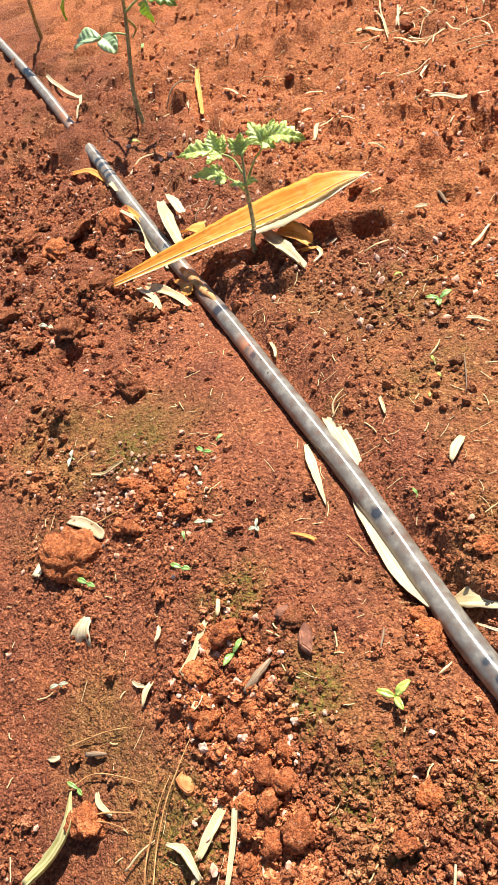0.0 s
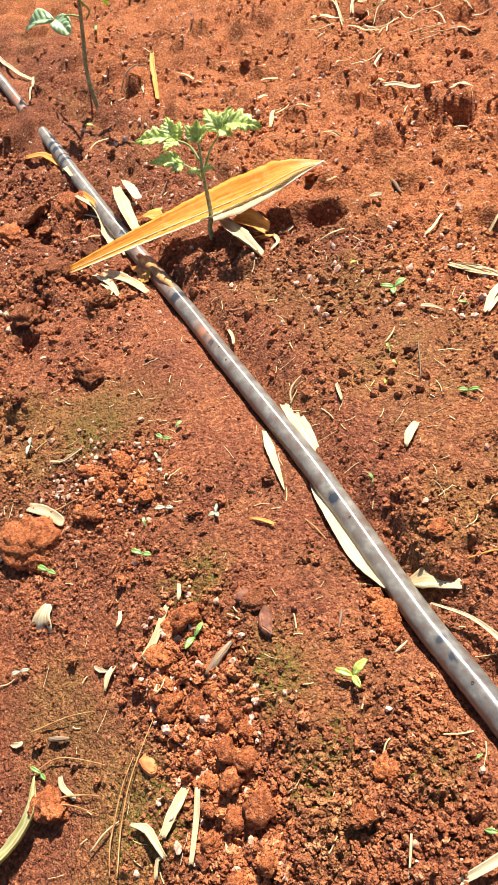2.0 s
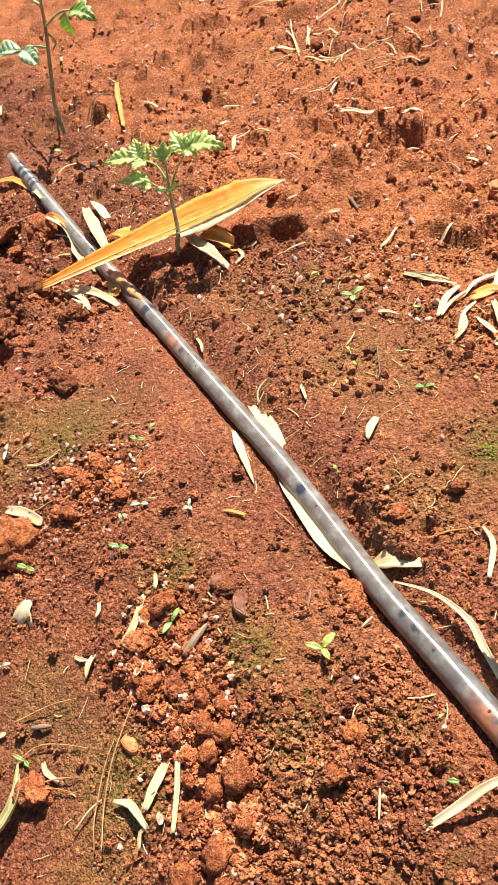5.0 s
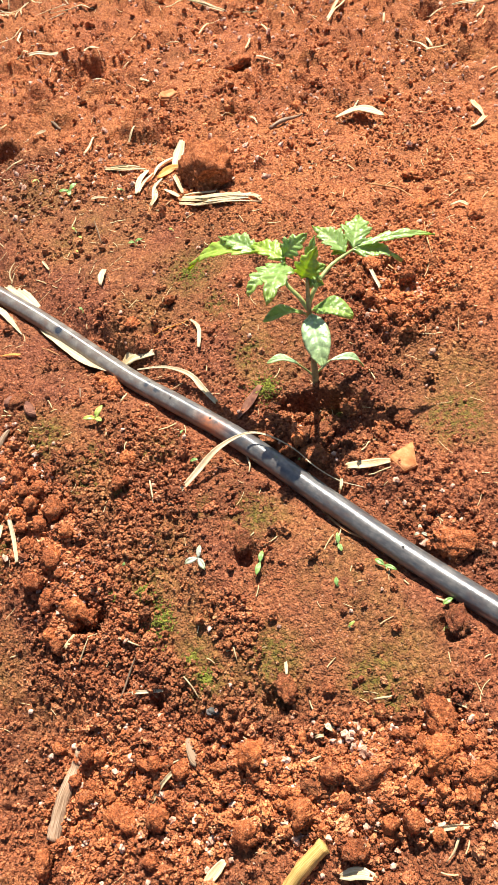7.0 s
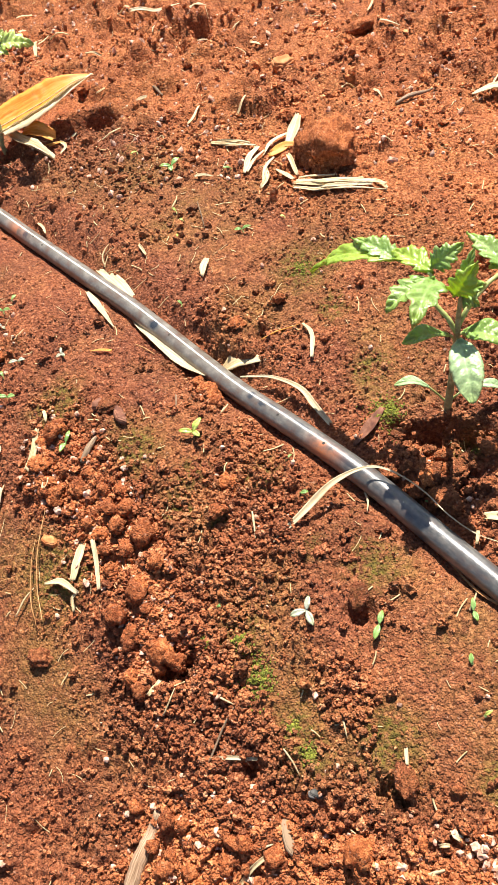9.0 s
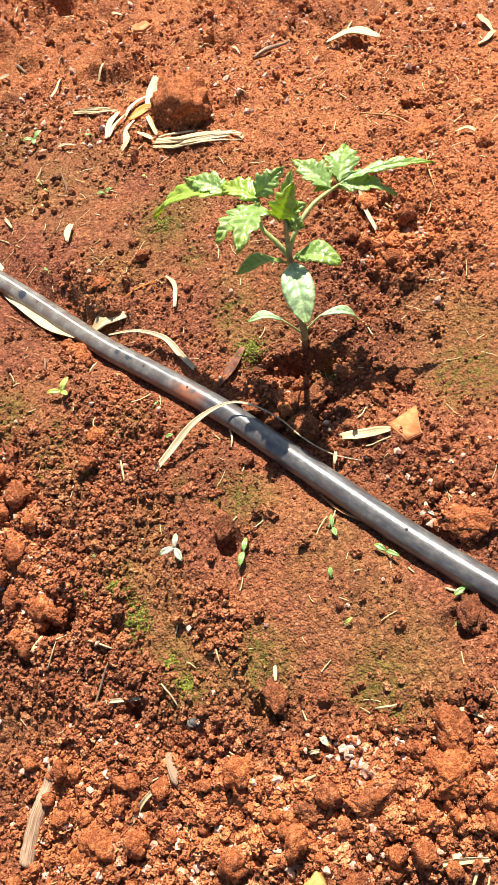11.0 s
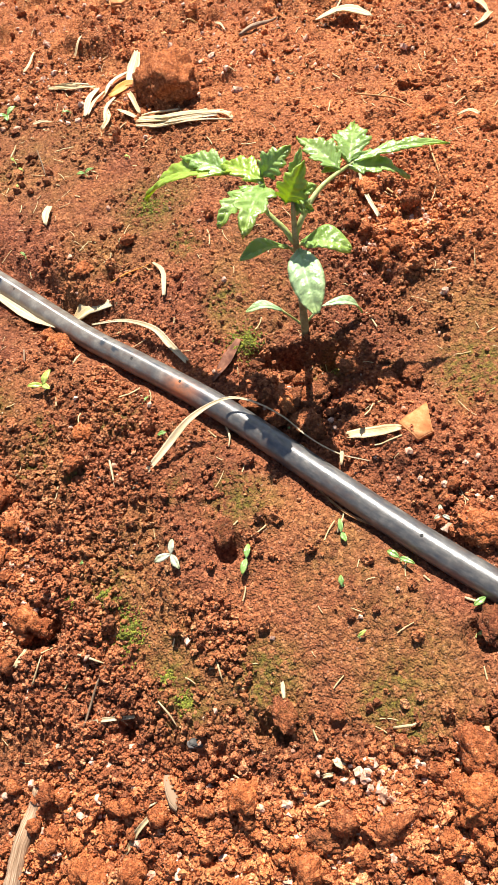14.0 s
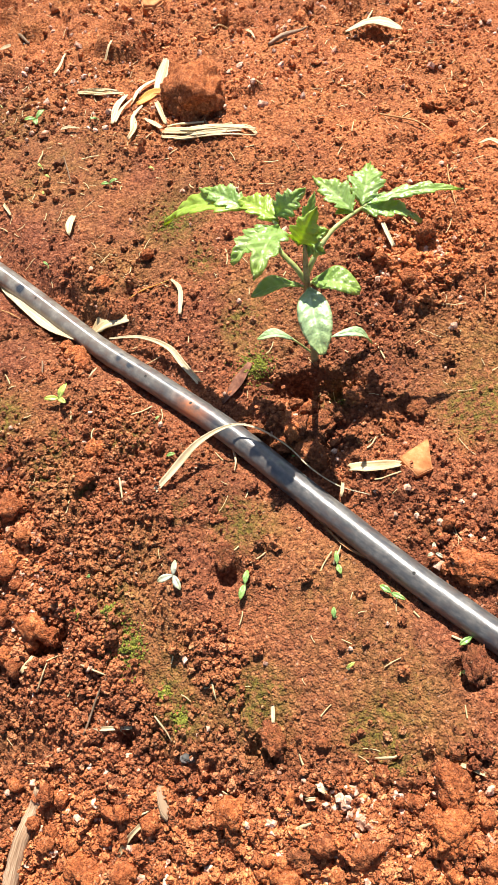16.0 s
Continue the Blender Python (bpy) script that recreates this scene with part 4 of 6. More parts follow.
spots = scatter(8000, 23, lambda x, y: np.clip(0.5 + 2.2 * layered(x, y, 0.05, 33, 3), 0.04, 1) * np.clip(1.9 - y, 0.4, 1), -0.6, 0.85, 0.78, 1.8)
crumbs("far_soil_crumbs", spots, 0.0013 + 0.0034 * rng.uniform(size=len(spots)) ** 3, CRUMB, 1, "loose dry red soil crumbs on open ground", "soil crumbs", 4, 0.55)
cluster = np.random.default_rng(8).normal((-0.030, 0.690), (0.030, 0.022), (150, 2))
crumbs("pale_grit_patch", cluster, 0.0010 + 0.0020 * np.random.default_rng(9).uniform(size=150) ** 2, GRIT, 1, "patch of pale pinkish grit on the bed", "grit", 7, 0.3)
cluster = np.random.default_rng(18).normal((0.361, 0.307), (0.0075, 0.0080), (34, 2))
crumbs("pale_stone_patch", cluster, 0.0014 + 0.0016 * np.random.default_rng(19).uniform(size=34), GRIT, 2, "cluster of pale pinkish lumps among crumbs", "grit", 14, 0.1)
spots = scatter(2400, 24, lambda x, y: np.clip(loose(x, y) ** 2 * np.where(y < 0.8, 0.7, 1.0) + 0.4 * (y > 0.85), 0.05, 1), -0.5, 0.8, 0.24, 1.7)
crumbs("pale_grit", spots, 0.0007 + 0.0017 * rng.uniform(size=len(spots)) ** 2, GRIT, 1, "pale pinkish grit scattered among the crumbs", "grit", 5, 0.3)
spots = scatter(700, 28, heaps, 0.0, 0.47, 0.23, 0.74)
crumbs("pale_heap_grit", spots, 0.0010 + 0.0016 * rng.uniform(size=len(spots)) ** 1.5, GRIT, 2, "pale pinkish stones among coarse crumbs", "grit", 9, 0.0)
spots = scatter(1700, 27, lambda x, y: np.clip(layered(x, y, 0.15, 77, 2) * 2 + 0.6, 0.05, 1), -0.4, 0.8, 0.85, 1.75)
crumbs("pale_pebbles", spots, 0.0010 + 0.0028 * rng.uniform(size=len(spots)) ** 2, GRIT, 1, "small pale pinkish stones on open dry ground", "grit", 8, 0.45)
spots = np.vstack([np.random.default_rng(k).normal((mx, my), r * share, (int(800 * share), 2)) for k, ((mx, my, r), share) in enumerate(zip(MOSSY[:8], (0.9, 0.25, 0.2, 0.2, 0.2, 0.8, 0.2, 0.3)))])
crumbs("moss_tufts", spots, 0.0004 + 0.0004 * rng.uniform(size=len(spots)), MOSS, 1, "low yellow-green moss on damp crust", "moss", 6, 0.45)


PEBBLE = [lump_mesh("pebble", k, 3, 0.12, 0.8) for k in range(31, 36)]


def pebble(x, y, r, material, label, k):
    me = PEBBLE[k % 5].copy()
    me.materials.append(material)
    ob = new("pebble", me)
    ob.matrix_basis = Matrix.LocRotScale((x, y, ground_at(x, y) + r * 0.45), Euler((0.3 * k, 0.2 * k, k)), (r, r, r * 0.9))
    return tagged(ob, label, "pebble", "pebbles on the bed")


for k, (x, y, r, grey) in enumerate((
    (0.2286, 0.5037, 0.0033, 1), (0.2400, 0.5075, 0.0030, 0), (0.2695, 0.3480, 0.0030, 1), (0.3420, 0.3267, 0.0026, 0), (0.3620, 0.3150, 0.0040, 0),
    (0.3560, 0.3130, 0.0034, 0), (0.3640, 0.3060, 0.0036, 0), (0.3390, 0.3060, 0.0030, 0), (0.3610, 0.2990, 0.0032, 0), (0.3390, 0.2860, 0.0030, 0),
    (0.3800, 0.2880, 0.0035, 0), (0.3550, 0.2860, 0.0028, 1), (0.2700, 0.3290, 0.0030, 0), (0.2150, 0.4020, 0.0032, 0), (0.1740, 0.3900, 0.0034, 0),
)):
    pebble(x, y, 0.72 * r, GREY_STONE if grey else GRIT, "smooth grey pebble on the soil" if grey else "pale rounded pebble on the soil", k)


def slab(name, x, y, size, heading, tilt, material, label, category, corners=5, seed=0, raise_by=0.0):
    """A flat broken piece with bevelled edges: a rough polygon, size = length, width, thickness."""
    rng = random.Random(seed)
    bm = bmesh.new()
    ring = []
    for k in range(corners):
        a = 2 * math.pi * (k + rng.uniform(-0.28, 0.28)) / corners
        r = rng.uniform(0.78, 1.1)
        ring.append(bm.verts.new((0.5 * size[0] * r * math.cos(a), 0.5 * size[1] * r * math.sin(a), 0)))
    face = bm.faces.new(ring)
    for v in bmesh.ops.extrude_face_region(bm, geom=[face])["geom"]:
        if isinstance(v, bmesh.types.BMVert):
            v.co = v.co * 0.93 + Vector((0, 0, size[2] * rng.uniform(0.75, 1.1)))
    bmesh.ops.recalc_face_normals(bm, faces=bm.faces)
    bmesh.ops.bevel(bm, geom=list(bm.edges), offset=min(size) * 0.14, segments=2, affect="EDGES")
    bmesh.ops.triangulate(bm, faces=bm.faces)
    bmesh.ops.subdivide_edges(bm, edges=bm.edges, cuts=2, use_grid_fill=True)
    for v in bm.verts:
        v.co += Vector((noise.noise(v.co * 300), noise.noise(v.co * 300 + Vector((5, 5, 5))), noise.noise(v.co * 280 + Vector((9, 1, 3))))) * min(size) * 0.10
    ob = part(name, bm, material)
    ob.matrix_basis = Matrix.LocRotScale((x, y, ground_at(x, y) - 0.001 + raise_by), Euler((radians(tilt), radians(tilt * 0.3), radians(heading))), None)
    return tagged(ob, label, category)


slab("terracotta_shard", 0.4185, 0.4925, (0.027, 0.022, 0.0030), 65, 14, TERRACOTTA, "broken orange terracotta shard beside a dry stalk", "shard", 4, 36, 0.002)
slab("terracotta_shard", 0.249, 1.052, (0.032, 0.022, 0.012), 5, 6, TERRACOTTA, "weathered broken brick piece on dry soil", "shard", 5, 8)
slab("shale_flake", 0.136, 0.601, (0.026, 0.0105, 0.005), 118, 35, SHALE, "dark brown shale flake stuck in the crust", "stone flake", 5, 12)
slab("shale_flake", 0.118, 0.616, (0.016, 0.012, 0.006), 20, 20, SHALE, "dark brown shale flake stuck in the crust", "stone flake", 5, 13)
slab("shale_flake", 0.086, 0.517, (0.016, 0.010, 0.004), 140, 18, TERRACOTTA, "pinkish stone flake on dark soil", "stone flake", 7, 14)
slab("bark_flake", 0.2525, 0.3310, (0.026, 0.0085, 0.003), 100, 30, TWIG, "curled brown bark flake leaning on crumbs", "bark", 6, 15, 0.002)
for x, y, k in ((0.166, 0.484, 1), (0.158, 0.478, 2), (0.116, 1.045, 3), (0.2720, 0.3475, 4), (0.150, 0.452, 5)):
    slab("charred_bit", x, y, (0.009, 0.0045, 0.003), 40 * k, 10, CHARCOAL, "small charred black bit among crumbs", "charcoal", 6, 20 + k)


# ---- dry leaves, straw, twigs, roots ----
strip_count = 0
KINDS = {
    "s": ("straw_piece", STRAW, "pale straw-coloured dry stalk piece on the soil", "straw"),
    "w": ("leaf_shred", BLEACHED, "bleached whitish dry leaf shred on the soil", "dry leaf"),
    "o": ("dry_leaf", TAN, "curled orange-brown dry leaf on the soil", "dry leaf"),
    "b": ("twig", TWIG, "thin grey-brown dry twig on the soil", "twig"),
    "r": ("root_strand", ROOT, "thin dry orange root strand on the crust", "root"),
}


def lie(points, lift, step=0.0025):
    """A curve in plan laid on the ground, with its dips bridged; lift: how far it rises at its start, middle and end."""
    line = curve_through([(x, y, 0) for x, y in points], step)
    z = relief(line[:, 0], line[:, 1])
    n = len(z)
    reach = max(2, n // 6)
    z = np.array([z[max(0, i - reach): i + reach + 1].max() for i in range(n)])
    for _ in range(max(4, n // 2)):
        z = np.convolve(np.r_[z[0], z, z[-1]], (0.25, 0.5, 0.25), "valid")
    z += 0.0010 + np.interp(np.linspace(0, 1, n), (0, 0.5, 1), lift)
    line[:, 2] = z
    return line


def strip(kind, width, x0, y0, x1, y1, x2, y2):
    """One piece of litter through three places; width in millimetres."""
    global strip_count
    strip_count += 1
    rng = random.Random(1000 + strip_count)
    name, material, label, category = KINDS[kind]
    w = width * 0.00068
    if kind in "br" or width < 2.6:
        line = lie(((x0, y0), (x1, y1), (x2, y2)), (w * 0.15, w * rng.uniform(0.2, 1.2), w * 0.2))
        me = tube_mesh(name, line, (w * 0.42, w * 0.55, w * 0.45, w * 0.22), 7, 0.08, strip_count)
    else:
        line = lie(((x0, y0), (x1, y1), (x2, y2)), (0.0006, rng.uniform(0.0005, 0.0025), rng.uniform(0.0005, 0.0030)))
        stalk = kind == "s" and width < 6.5
        shape = (0.75, 1.0, 0.95, 0.7) if stalk else rng.choice(((0.45, 1.0, 0.95, 0.6), (0.8, 1.0, 0.9, 0.7), (0.12, 0.7, 1.0, 0.85), (0.9, 1.0, 0.6, 0.15)))
        me = blade_mesh(name, line, w, rng.uniform(0.5, 0.9) if stalk else rng.uniform(0.15, 0.5), rng.uniform(-0.35, 0.35), 0.0005, shape, 0.05 if stalk else 0.10, rng.uniform(-0.8, 0.8), strip_count)
    return tagged(part(name, me, material), label, category, "litter on the bed")


strip('w', 9, -0.647, 1.524, -0.593, 1.473, -0.534, 1.438)
strip('w', 7, -0.527, 1.436, -0.506, 1.402, -0.480, 1.349)
strip('w', 8, -0.096, 1.290, -0.096, 1.263, -0.095, 1.240)
strip('o', 10, -0.316, 1.439, -0.292, 1.386, -0.258, 1.317)
strip('w', 6, -0.303, 1.366, -0.289, 1.342, -0.279, 1.325)
strip('s', 5, -0.254, 1.380, -0.230, 1.363, -0.207, 1.350)
strip('s', 5, -0.035, 1.208, -0.021, 1.205, -0.009, 1.203)
strip('s', 3, -0.062, 1.226, -0.052, 1.239, -0.047, 1.253)
strip('s', 7, -0.057, 1.195, -0.063, 1.226, -0.060, 1.241)
strip('b', 3, -0.329, 1.348, -0.320, 1.369, -0.311, 1.403)
strip('o', 12, -0.394, 1.190, -0.360, 1.186, -0.316, 1.155)
strip('w', 8, -0.325, 1.163, -0.294, 1.131, -0.269, 1.107)
strip('o', 8, -0.271, 1.084, -0.235, 1.070, -0.184, 1.026)
strip('w', 6, -0.184, 1.026, -0.157, 0.991, -0.134, 0.964)
strip('w', 4, -0.225, 1.045, -0.204, 1.036, -0.184, 1.026)
strip('w', 10, -0.113, 1.011, -0.102, 1.009, -0.087, 0.996)
strip('s', 3, -0.299, 1.171, -0.296, 1.197, -0.282, 1.218)
strip('b', 2, -0.155, 1.085, -0.151, 1.061, -0.150, 1.044)
strip('b', 2, -0.134, 1.085, -0.135, 1.057, -0.129, 1.029)
strip('o', 8, 0.006, 0.957, 0.018, 0.964, 0.027, 0.967)
strip('s', 5, 0.023, 0.971, 0.033, 0.958, 0.030, 0.946)
strip('w', 5, 0.030, 0.975, 0.034, 0.980, 0.038, 0.984)
strip('s', 12, -0.143, 0.935, -0.105, 0.917, -0.075, 0.898)
strip('s', 4, -0.010, 1.361, 0.016, 1.362, 0.030, 1.375)
strip('w', 5, 0.032, 1.327, 0.024, 1.349, 0.027, 1.370)
strip('w', 9, 0.056, 1.262, 0.084, 1.266, 0.116, 1.274)
strip('w', 12, 0.124, 1.276, 0.136, 1.275, 0.152, 1.254)
strip('s', 4, 0.032, 1.283, 0.042, 1.281, 0.054, 1.271)
strip('s', 9, -0.097, 1.498, -0.081, 1.498, -0.055, 1.487)
strip('s', 3, -0.088, 1.555, -0.067, 1.518, -0.046, 1.466)
strip('w', 5, -0.053, 1.561, -0.048, 1.528, -0.045, 1.504)
strip('w', 4, -0.045, 1.543, -0.031, 1.533, -0.018, 1.530)
strip('s', 3, -0.104, 1.465, -0.075, 1.461, -0.057, 1.466)
strip('s', 3, -0.038, 1.464, -0.015, 1.447, 0.010, 1.435)
strip('s', 3, -0.018, 1.459, 0.014, 1.449, 0.029, 1.461)
strip('w', 6, 0.100, 1.019, 0.106, 1.019, 0.112, 1.018)
strip('b', 5, 0.112, 1.055, 0.118, 1.046, 0.123, 1.039)
strip('s', 6, 0.185, 0.922, 0.196, 0.916, 0.212, 0.911)
strip('s', 3, 0.192, 0.921, 0.209, 0.915, 0.224, 0.908)
strip('s', 3.5, 0.191, 0.919, 0.207, 0.909, 0.230, 0.901)
strip('s', 8, 0.220, 0.865, 0.225, 0.887, 0.232, 0.901)
strip('s', 7, 0.236, 0.888, 0.245, 0.906, 0.265, 0.917)
strip('o', 12, 0.245, 0.893, 0.255, 0.896, 0.271, 0.893)
strip('s', 6, 0.260, 0.880, 0.264, 0.864, 0.268, 0.848)
strip('s', 6, 0.240, 0.863, 0.242, 0.847, 0.237, 0.834)
strip('s', 7, 0.249, 0.863, 0.258, 0.849, 0.265, 0.840)
strip('s', 6, 0.265, 0.835, 0.288, 0.829, 0.325, 0.827)
strip('s', 3, 0.270, 0.841, 0.289, 0.840, 0.301, 0.839)
strip('w', 4, 0.173, 0.874, 0.183, 0.870, 0.192, 0.866)
strip('s', 5, 0.332, 0.826, 0.339, 0.819, 0.343, 0.810)
strip('s', 4, 0.307, 0.992, 0.315, 1.003, 0.326, 1.013)
strip('s', 9, 0.190, 0.737, 0.191, 0.746, 0.193, 0.757)
strip('b', 1.5, 0.179, 0.834, 0.184, 0.815, 0.188, 0.797)
strip('w', 5, 0.271, 0.673, 0.278, 0.660, 0.278, 0.636)
strip('o', 1.5, 0.240, 0.660, 0.254, 0.668, 0.269, 0.673)
strip('s', 2, 0.309, 0.524, 0.311, 0.513, 0.310, 0.505)
strip('s', 3, 0.374, 0.485, 0.373, 0.479, 0.372, 0.476)
strip('s', 2, 0.363, 0.435, 0.367, 0.443, 0.368, 0.446)
strip('s', 2, 0.418, 0.389, 0.423, 0.386, 0.428, 0.387)
strip('b', 2, 0.208, 0.368, 0.215, 0.381, 0.225, 0.397)
strip('s', 2, 0.210, 0.404, 0.218, 0.400, 0.225, 0.397)
strip('w', 4, 0.212, 0.370, 0.224, 0.370, 0.237, 0.369)
strip('s', 1.5, 0.179, 0.395, 0.184, 0.402, 0.187, 0.409)
strip('s', 5, 0.169, 0.407, 0.174, 0.413, 0.175, 0.416)
strip('s', 1.5, 0.255, 0.370, 0.260, 0.363, 0.263, 0.357)
strip('s', 1.5, 0.289, 0.384, 0.290, 0.379, 0.291, 0.373)
strip('w', 3, 0.322, 0.366, 0.322, 0.360, 0.322, 0.357)
strip('w', 5, 0.340, 0.327, 0.342, 0.325, 0.345, 0.323)
strip('s', 3, 0.334, 0.320, 0.337, 0.320, 0.339, 0.320)
strip('s', 2.5, 0.324, 0.307, 0.331, 0.309, 0.341, 0.311)
strip('s', 2, 0.324, 0.288, 0.330, 0.291, 0.336, 0.292)
strip('s', 2, 0.371, 0.335, 0.379, 0.334, 0.383, 0.335)
strip('w', 6, 0.235, 0.325, 0.241, 0.326, 0.249, 0.328)
strip('s', 4, 0.223, 0.307, 0.232, 0.315, 0.248, 0.324)
strip('o', 1.5, 0.193, 0.320, 0.195, 0.313, 0.211, 0.300)
strip('s', 2, 0.367, 0.285, 0.366, 0.280, 0.365, 0.277)
strip('s', 4, 0.411, 0.327, 0.416, 0.325, 0.421, 0.322)
strip('s', 4, 0.382, 0.264, 0.397, 0.264, 0.409, 0.263)
strip('s', 2, 0.404, 0.261, 0.399, 0.253, 0.394, 0.249)
strip('s', 3, 0.340, 0.265, 0.347, 0.263, 0.354, 0.262)
strip('s', 9, 0.337, 0.250, 0.348, 0.250, 0.356, 0.247)
strip('s', 9, 0.256, 0.256, 0.262, 0.261, 0.270, 0.268)
strip('b', 6, 0.360, 0.960, 0.376, 0.972, 0.396, 0.985)
strip('s', 4, 0.452, 1.245, 0.470, 1.272, 0.481, 1.289)
strip('s', 3, 0.578, 1.213, 0.589, 1.217, 0.601, 1.220)
strip('s', 6, 0.606, 1.211, 0.631, 1.199, 0.656, 1.187)
strip('s', 4, 0.622, 1.146, 0.628, 1.158, 0.637, 1.173)
strip('w', 4, 0.537, 1.146, 0.548, 1.129, 0.557, 1.107)
strip('s', 8, 0.574, 0.969, 0.576, 0.941, 0.576, 0.920)
strip('s', 9, 0.558, 0.901, 0.567, 0.904, 0.577, 0.920)
strip('r', 2, 0.441, 0.813, 0.464, 0.792, 0.479, 0.763)
strip('s', 4, 0.265, 1.394, 0.297, 1.362, 0.320, 1.337)
strip('w', 4, 0.427, 0.710, 0.424, 0.684, 0.429, 0.652)
strip('r', 2, 0.440, 0.678, 0.444, 0.662, 0.449, 0.651)
strip('r', 1.5, 0.477, 0.719, 0.475, 0.702, 0.474, 0.673)
strip('s', 4, 0.504, 0.742, 0.512, 0.742, 0.517, 0.734)
strip('s', 7, 0.299, 1.485, 0.308, 1.513, 0.318, 1.540)
strip('s', 5, 0.360, 1.424, 0.386, 1.422, 0.413, 1.425)
strip('w', 12, 0.421, 1.424, 0.443, 1.425, 0.461, 1.419)
strip('w', 10, 0.384, 1.494, 0.399, 1.480, 0.418, 1.474)
strip('s', 4, 0.453, 1.251, 0.465, 1.270, 0.479, 1.287)
strip('s', 3, -0.047, 1.688, -0.019, 1.610, -0.039, 1.564)
strip('s', 3, -0.019, 1.610, -0.004, 1.628, 0.010, 1.627)
strip('w', 5, -0.059, 1.569, -0.048, 1.528, -0.040, 1.498)
strip('s', 3, -0.094, 1.603, -0.073, 1.538, -0.050, 1.484)
strip('o', 8, -0.198, 1.662, -0.163, 1.644, -0.141, 1.640)
strip('s', 3, -0.168, 1.667, -0.135, 1.661, -0.109, 1.658)
strip('s', 4, 0.235, 1.387, 0.251, 1.390, 0.266, 1.406)
strip('s', 4, 0.282, 1.279, 0.297, 1.302, 0.311, 1.315)
strip('w', 5, -0.365, 1.858, -0.331, 1.868, -0.298, 1.881)
strip('w', 13, -0.079, 0.668, -0.062, 0.666, -0.040, 0.657)
strip('w', 14, -0.084, 0.650, -0.085, 0.637, -0.086, 0.622)
strip('s', 3, -0.076, 0.705, -0.063, 0.707, -0.052, 0.718)
strip('r', 2, -0.056, 0.665, -0.042, 0.670, -0.029, 0.675)
strip('s', 8, 0.063, 0.573, 0.067, 0.587, 0.068, 0.605)
strip('b', 7, 0.112, 0.566, 0.117, 0.576, 0.119, 0.588)
strip('s', 8, 0.038, 0.553, 0.038, 0.560, 0.039, 0.567)
strip('s', 4, 0.035, 0.589, 0.036, 0.594, 0.034, 0.599)
strip('w', 4, 0.023, 0.567, 0.028, 0.565, 0.035, 0.565)
strip('s', 5, 0.080, 0.552, 0.082, 0.557, 0.082, 0.562)
strip('s', 4, 0.075, 0.609, 0.074, 0.614, 0.071, 0.620)
strip('b', 5, 0.004, 0.522, 0.011, 0.523, 0.019, 0.525)
strip('w', 5, -0.025, 0.515, -0.020, 0.515, -0.016, 0.517)
strip('r', 1.5, -0.012, 0.524, 0.004, 0.532, 0.033, 0.542)
strip('r', 1.2, -0.001, 0.501, 0.017, 0.513, 0.054, 0.514)
strip('r', 1.5, 0.016, 0.485, 0.029, 0.493, 0.056, 0.498)
strip('r', 1.2, 0.016, 0.487, 0.037, 0.490, 0.059, 0.489)
strip('r', 1.2, 0.086, 0.462, 0.079, 0.490, 0.081, 0.540)
strip('r', 1.2, 0.080, 0.461, 0.074, 0.481, 0.074, 0.520)
strip('s', 2, 0.062, 0.470, 0.068, 0.479, 0.075, 0.488)
strip('w', 6, 0.086, 0.487, 0.099, 0.486, 0.114, 0.476)
strip('s', 3, 0.110, 0.466, 0.109, 0.474, 0.114, 0.477)
strip('s', 8, 0.115, 0.512, 0.113, 0.501, 0.110, 0.484)
strip('w', 5, 0.121, 0.517, 0.125, 0.502, 0.130, 0.476)
strip('w', 5, 0.021, 0.504, 0.026, 0.499, 0.038, 0.494)
strip('s', 6, 0.148, 0.491, 0.151, 0.486, 0.157, 0.482)
strip('s', 4, 0.129, 0.792, 0.133, 0.784, 0.137, 0.776)
strip('b', 2, 0.177, 0.618, 0.178, 0.613, 0.179, 0.604)
strip('s', 2, 0.210, 0.600, 0.213, 0.604, 0.215, 0.609)
strip('s', 2, 0.097, 0.778, 0.095, 0.786, 0.100, 0.798)
strip('s', 2, 0.238, 0.511, 0.239, 0.504, 0.240, 0.493)
strip('o', 4, 0.104, 0.669, 0.114, 0.669, 0.122, 0.667)
strip('r', 1.5, 0.137, 0.678, 0.145, 0.673, 0.154, 0.666)
strip('s', 2, 0.155, 0.833, 0.158, 0.842, 0.158, 0.851)
strip('r', 1.5, 0.014, 0.874, 0.030, 0.870, 0.042, 0.880)
strip('s', 4, 0.017, 0.857, 0.025, 0.847, 0.028, 0.840)
strip("o", 22, -0.118, 0.945, -0.098, 0.935, -0.085, 0.915)
strip("w", 9, -0.150, 0.930, -0.125, 0.915, -0.105, 0.895)
strip("s", 8, -0.135, 0.915, -0.118, 0.903, -0.112, 0.888)


strip("s", 6, 0.264, 1.394, 0.291, 1.366, 0.319, 1.334)
strip("s", 5, 0.452, 1.233, 0.468, 1.261, 0.483, 1.285)
strip("o", 7, 0.363, 1.415, 0.376, 1.414, 0.389, 1.414)
strip("w", 8, 0.385, 1.414, 0.400, 1.415, 0.414, 1.418)
strip("w", 14, 0.421, 1.420, 0.431, 1.419, 0.443, 1.416)
strip("w", 14, 0.443, 1.412, 0.454, 1.412, 0.464, 1.413)
strip("w", 9, 0.299, 1.483, 0.308, 1.508, 0.318, 1.535)
strip("w", 10, 0.386, 1.492, 0.402, 1.486, 0.420, 1.479)
strip("w", 9, 0.390, 1.480, 0.402, 1.473, 0.416, 1.464)
strip("w", 8, 0.396, 1.506, 0.404, 1.500, 0.413, 1.494)
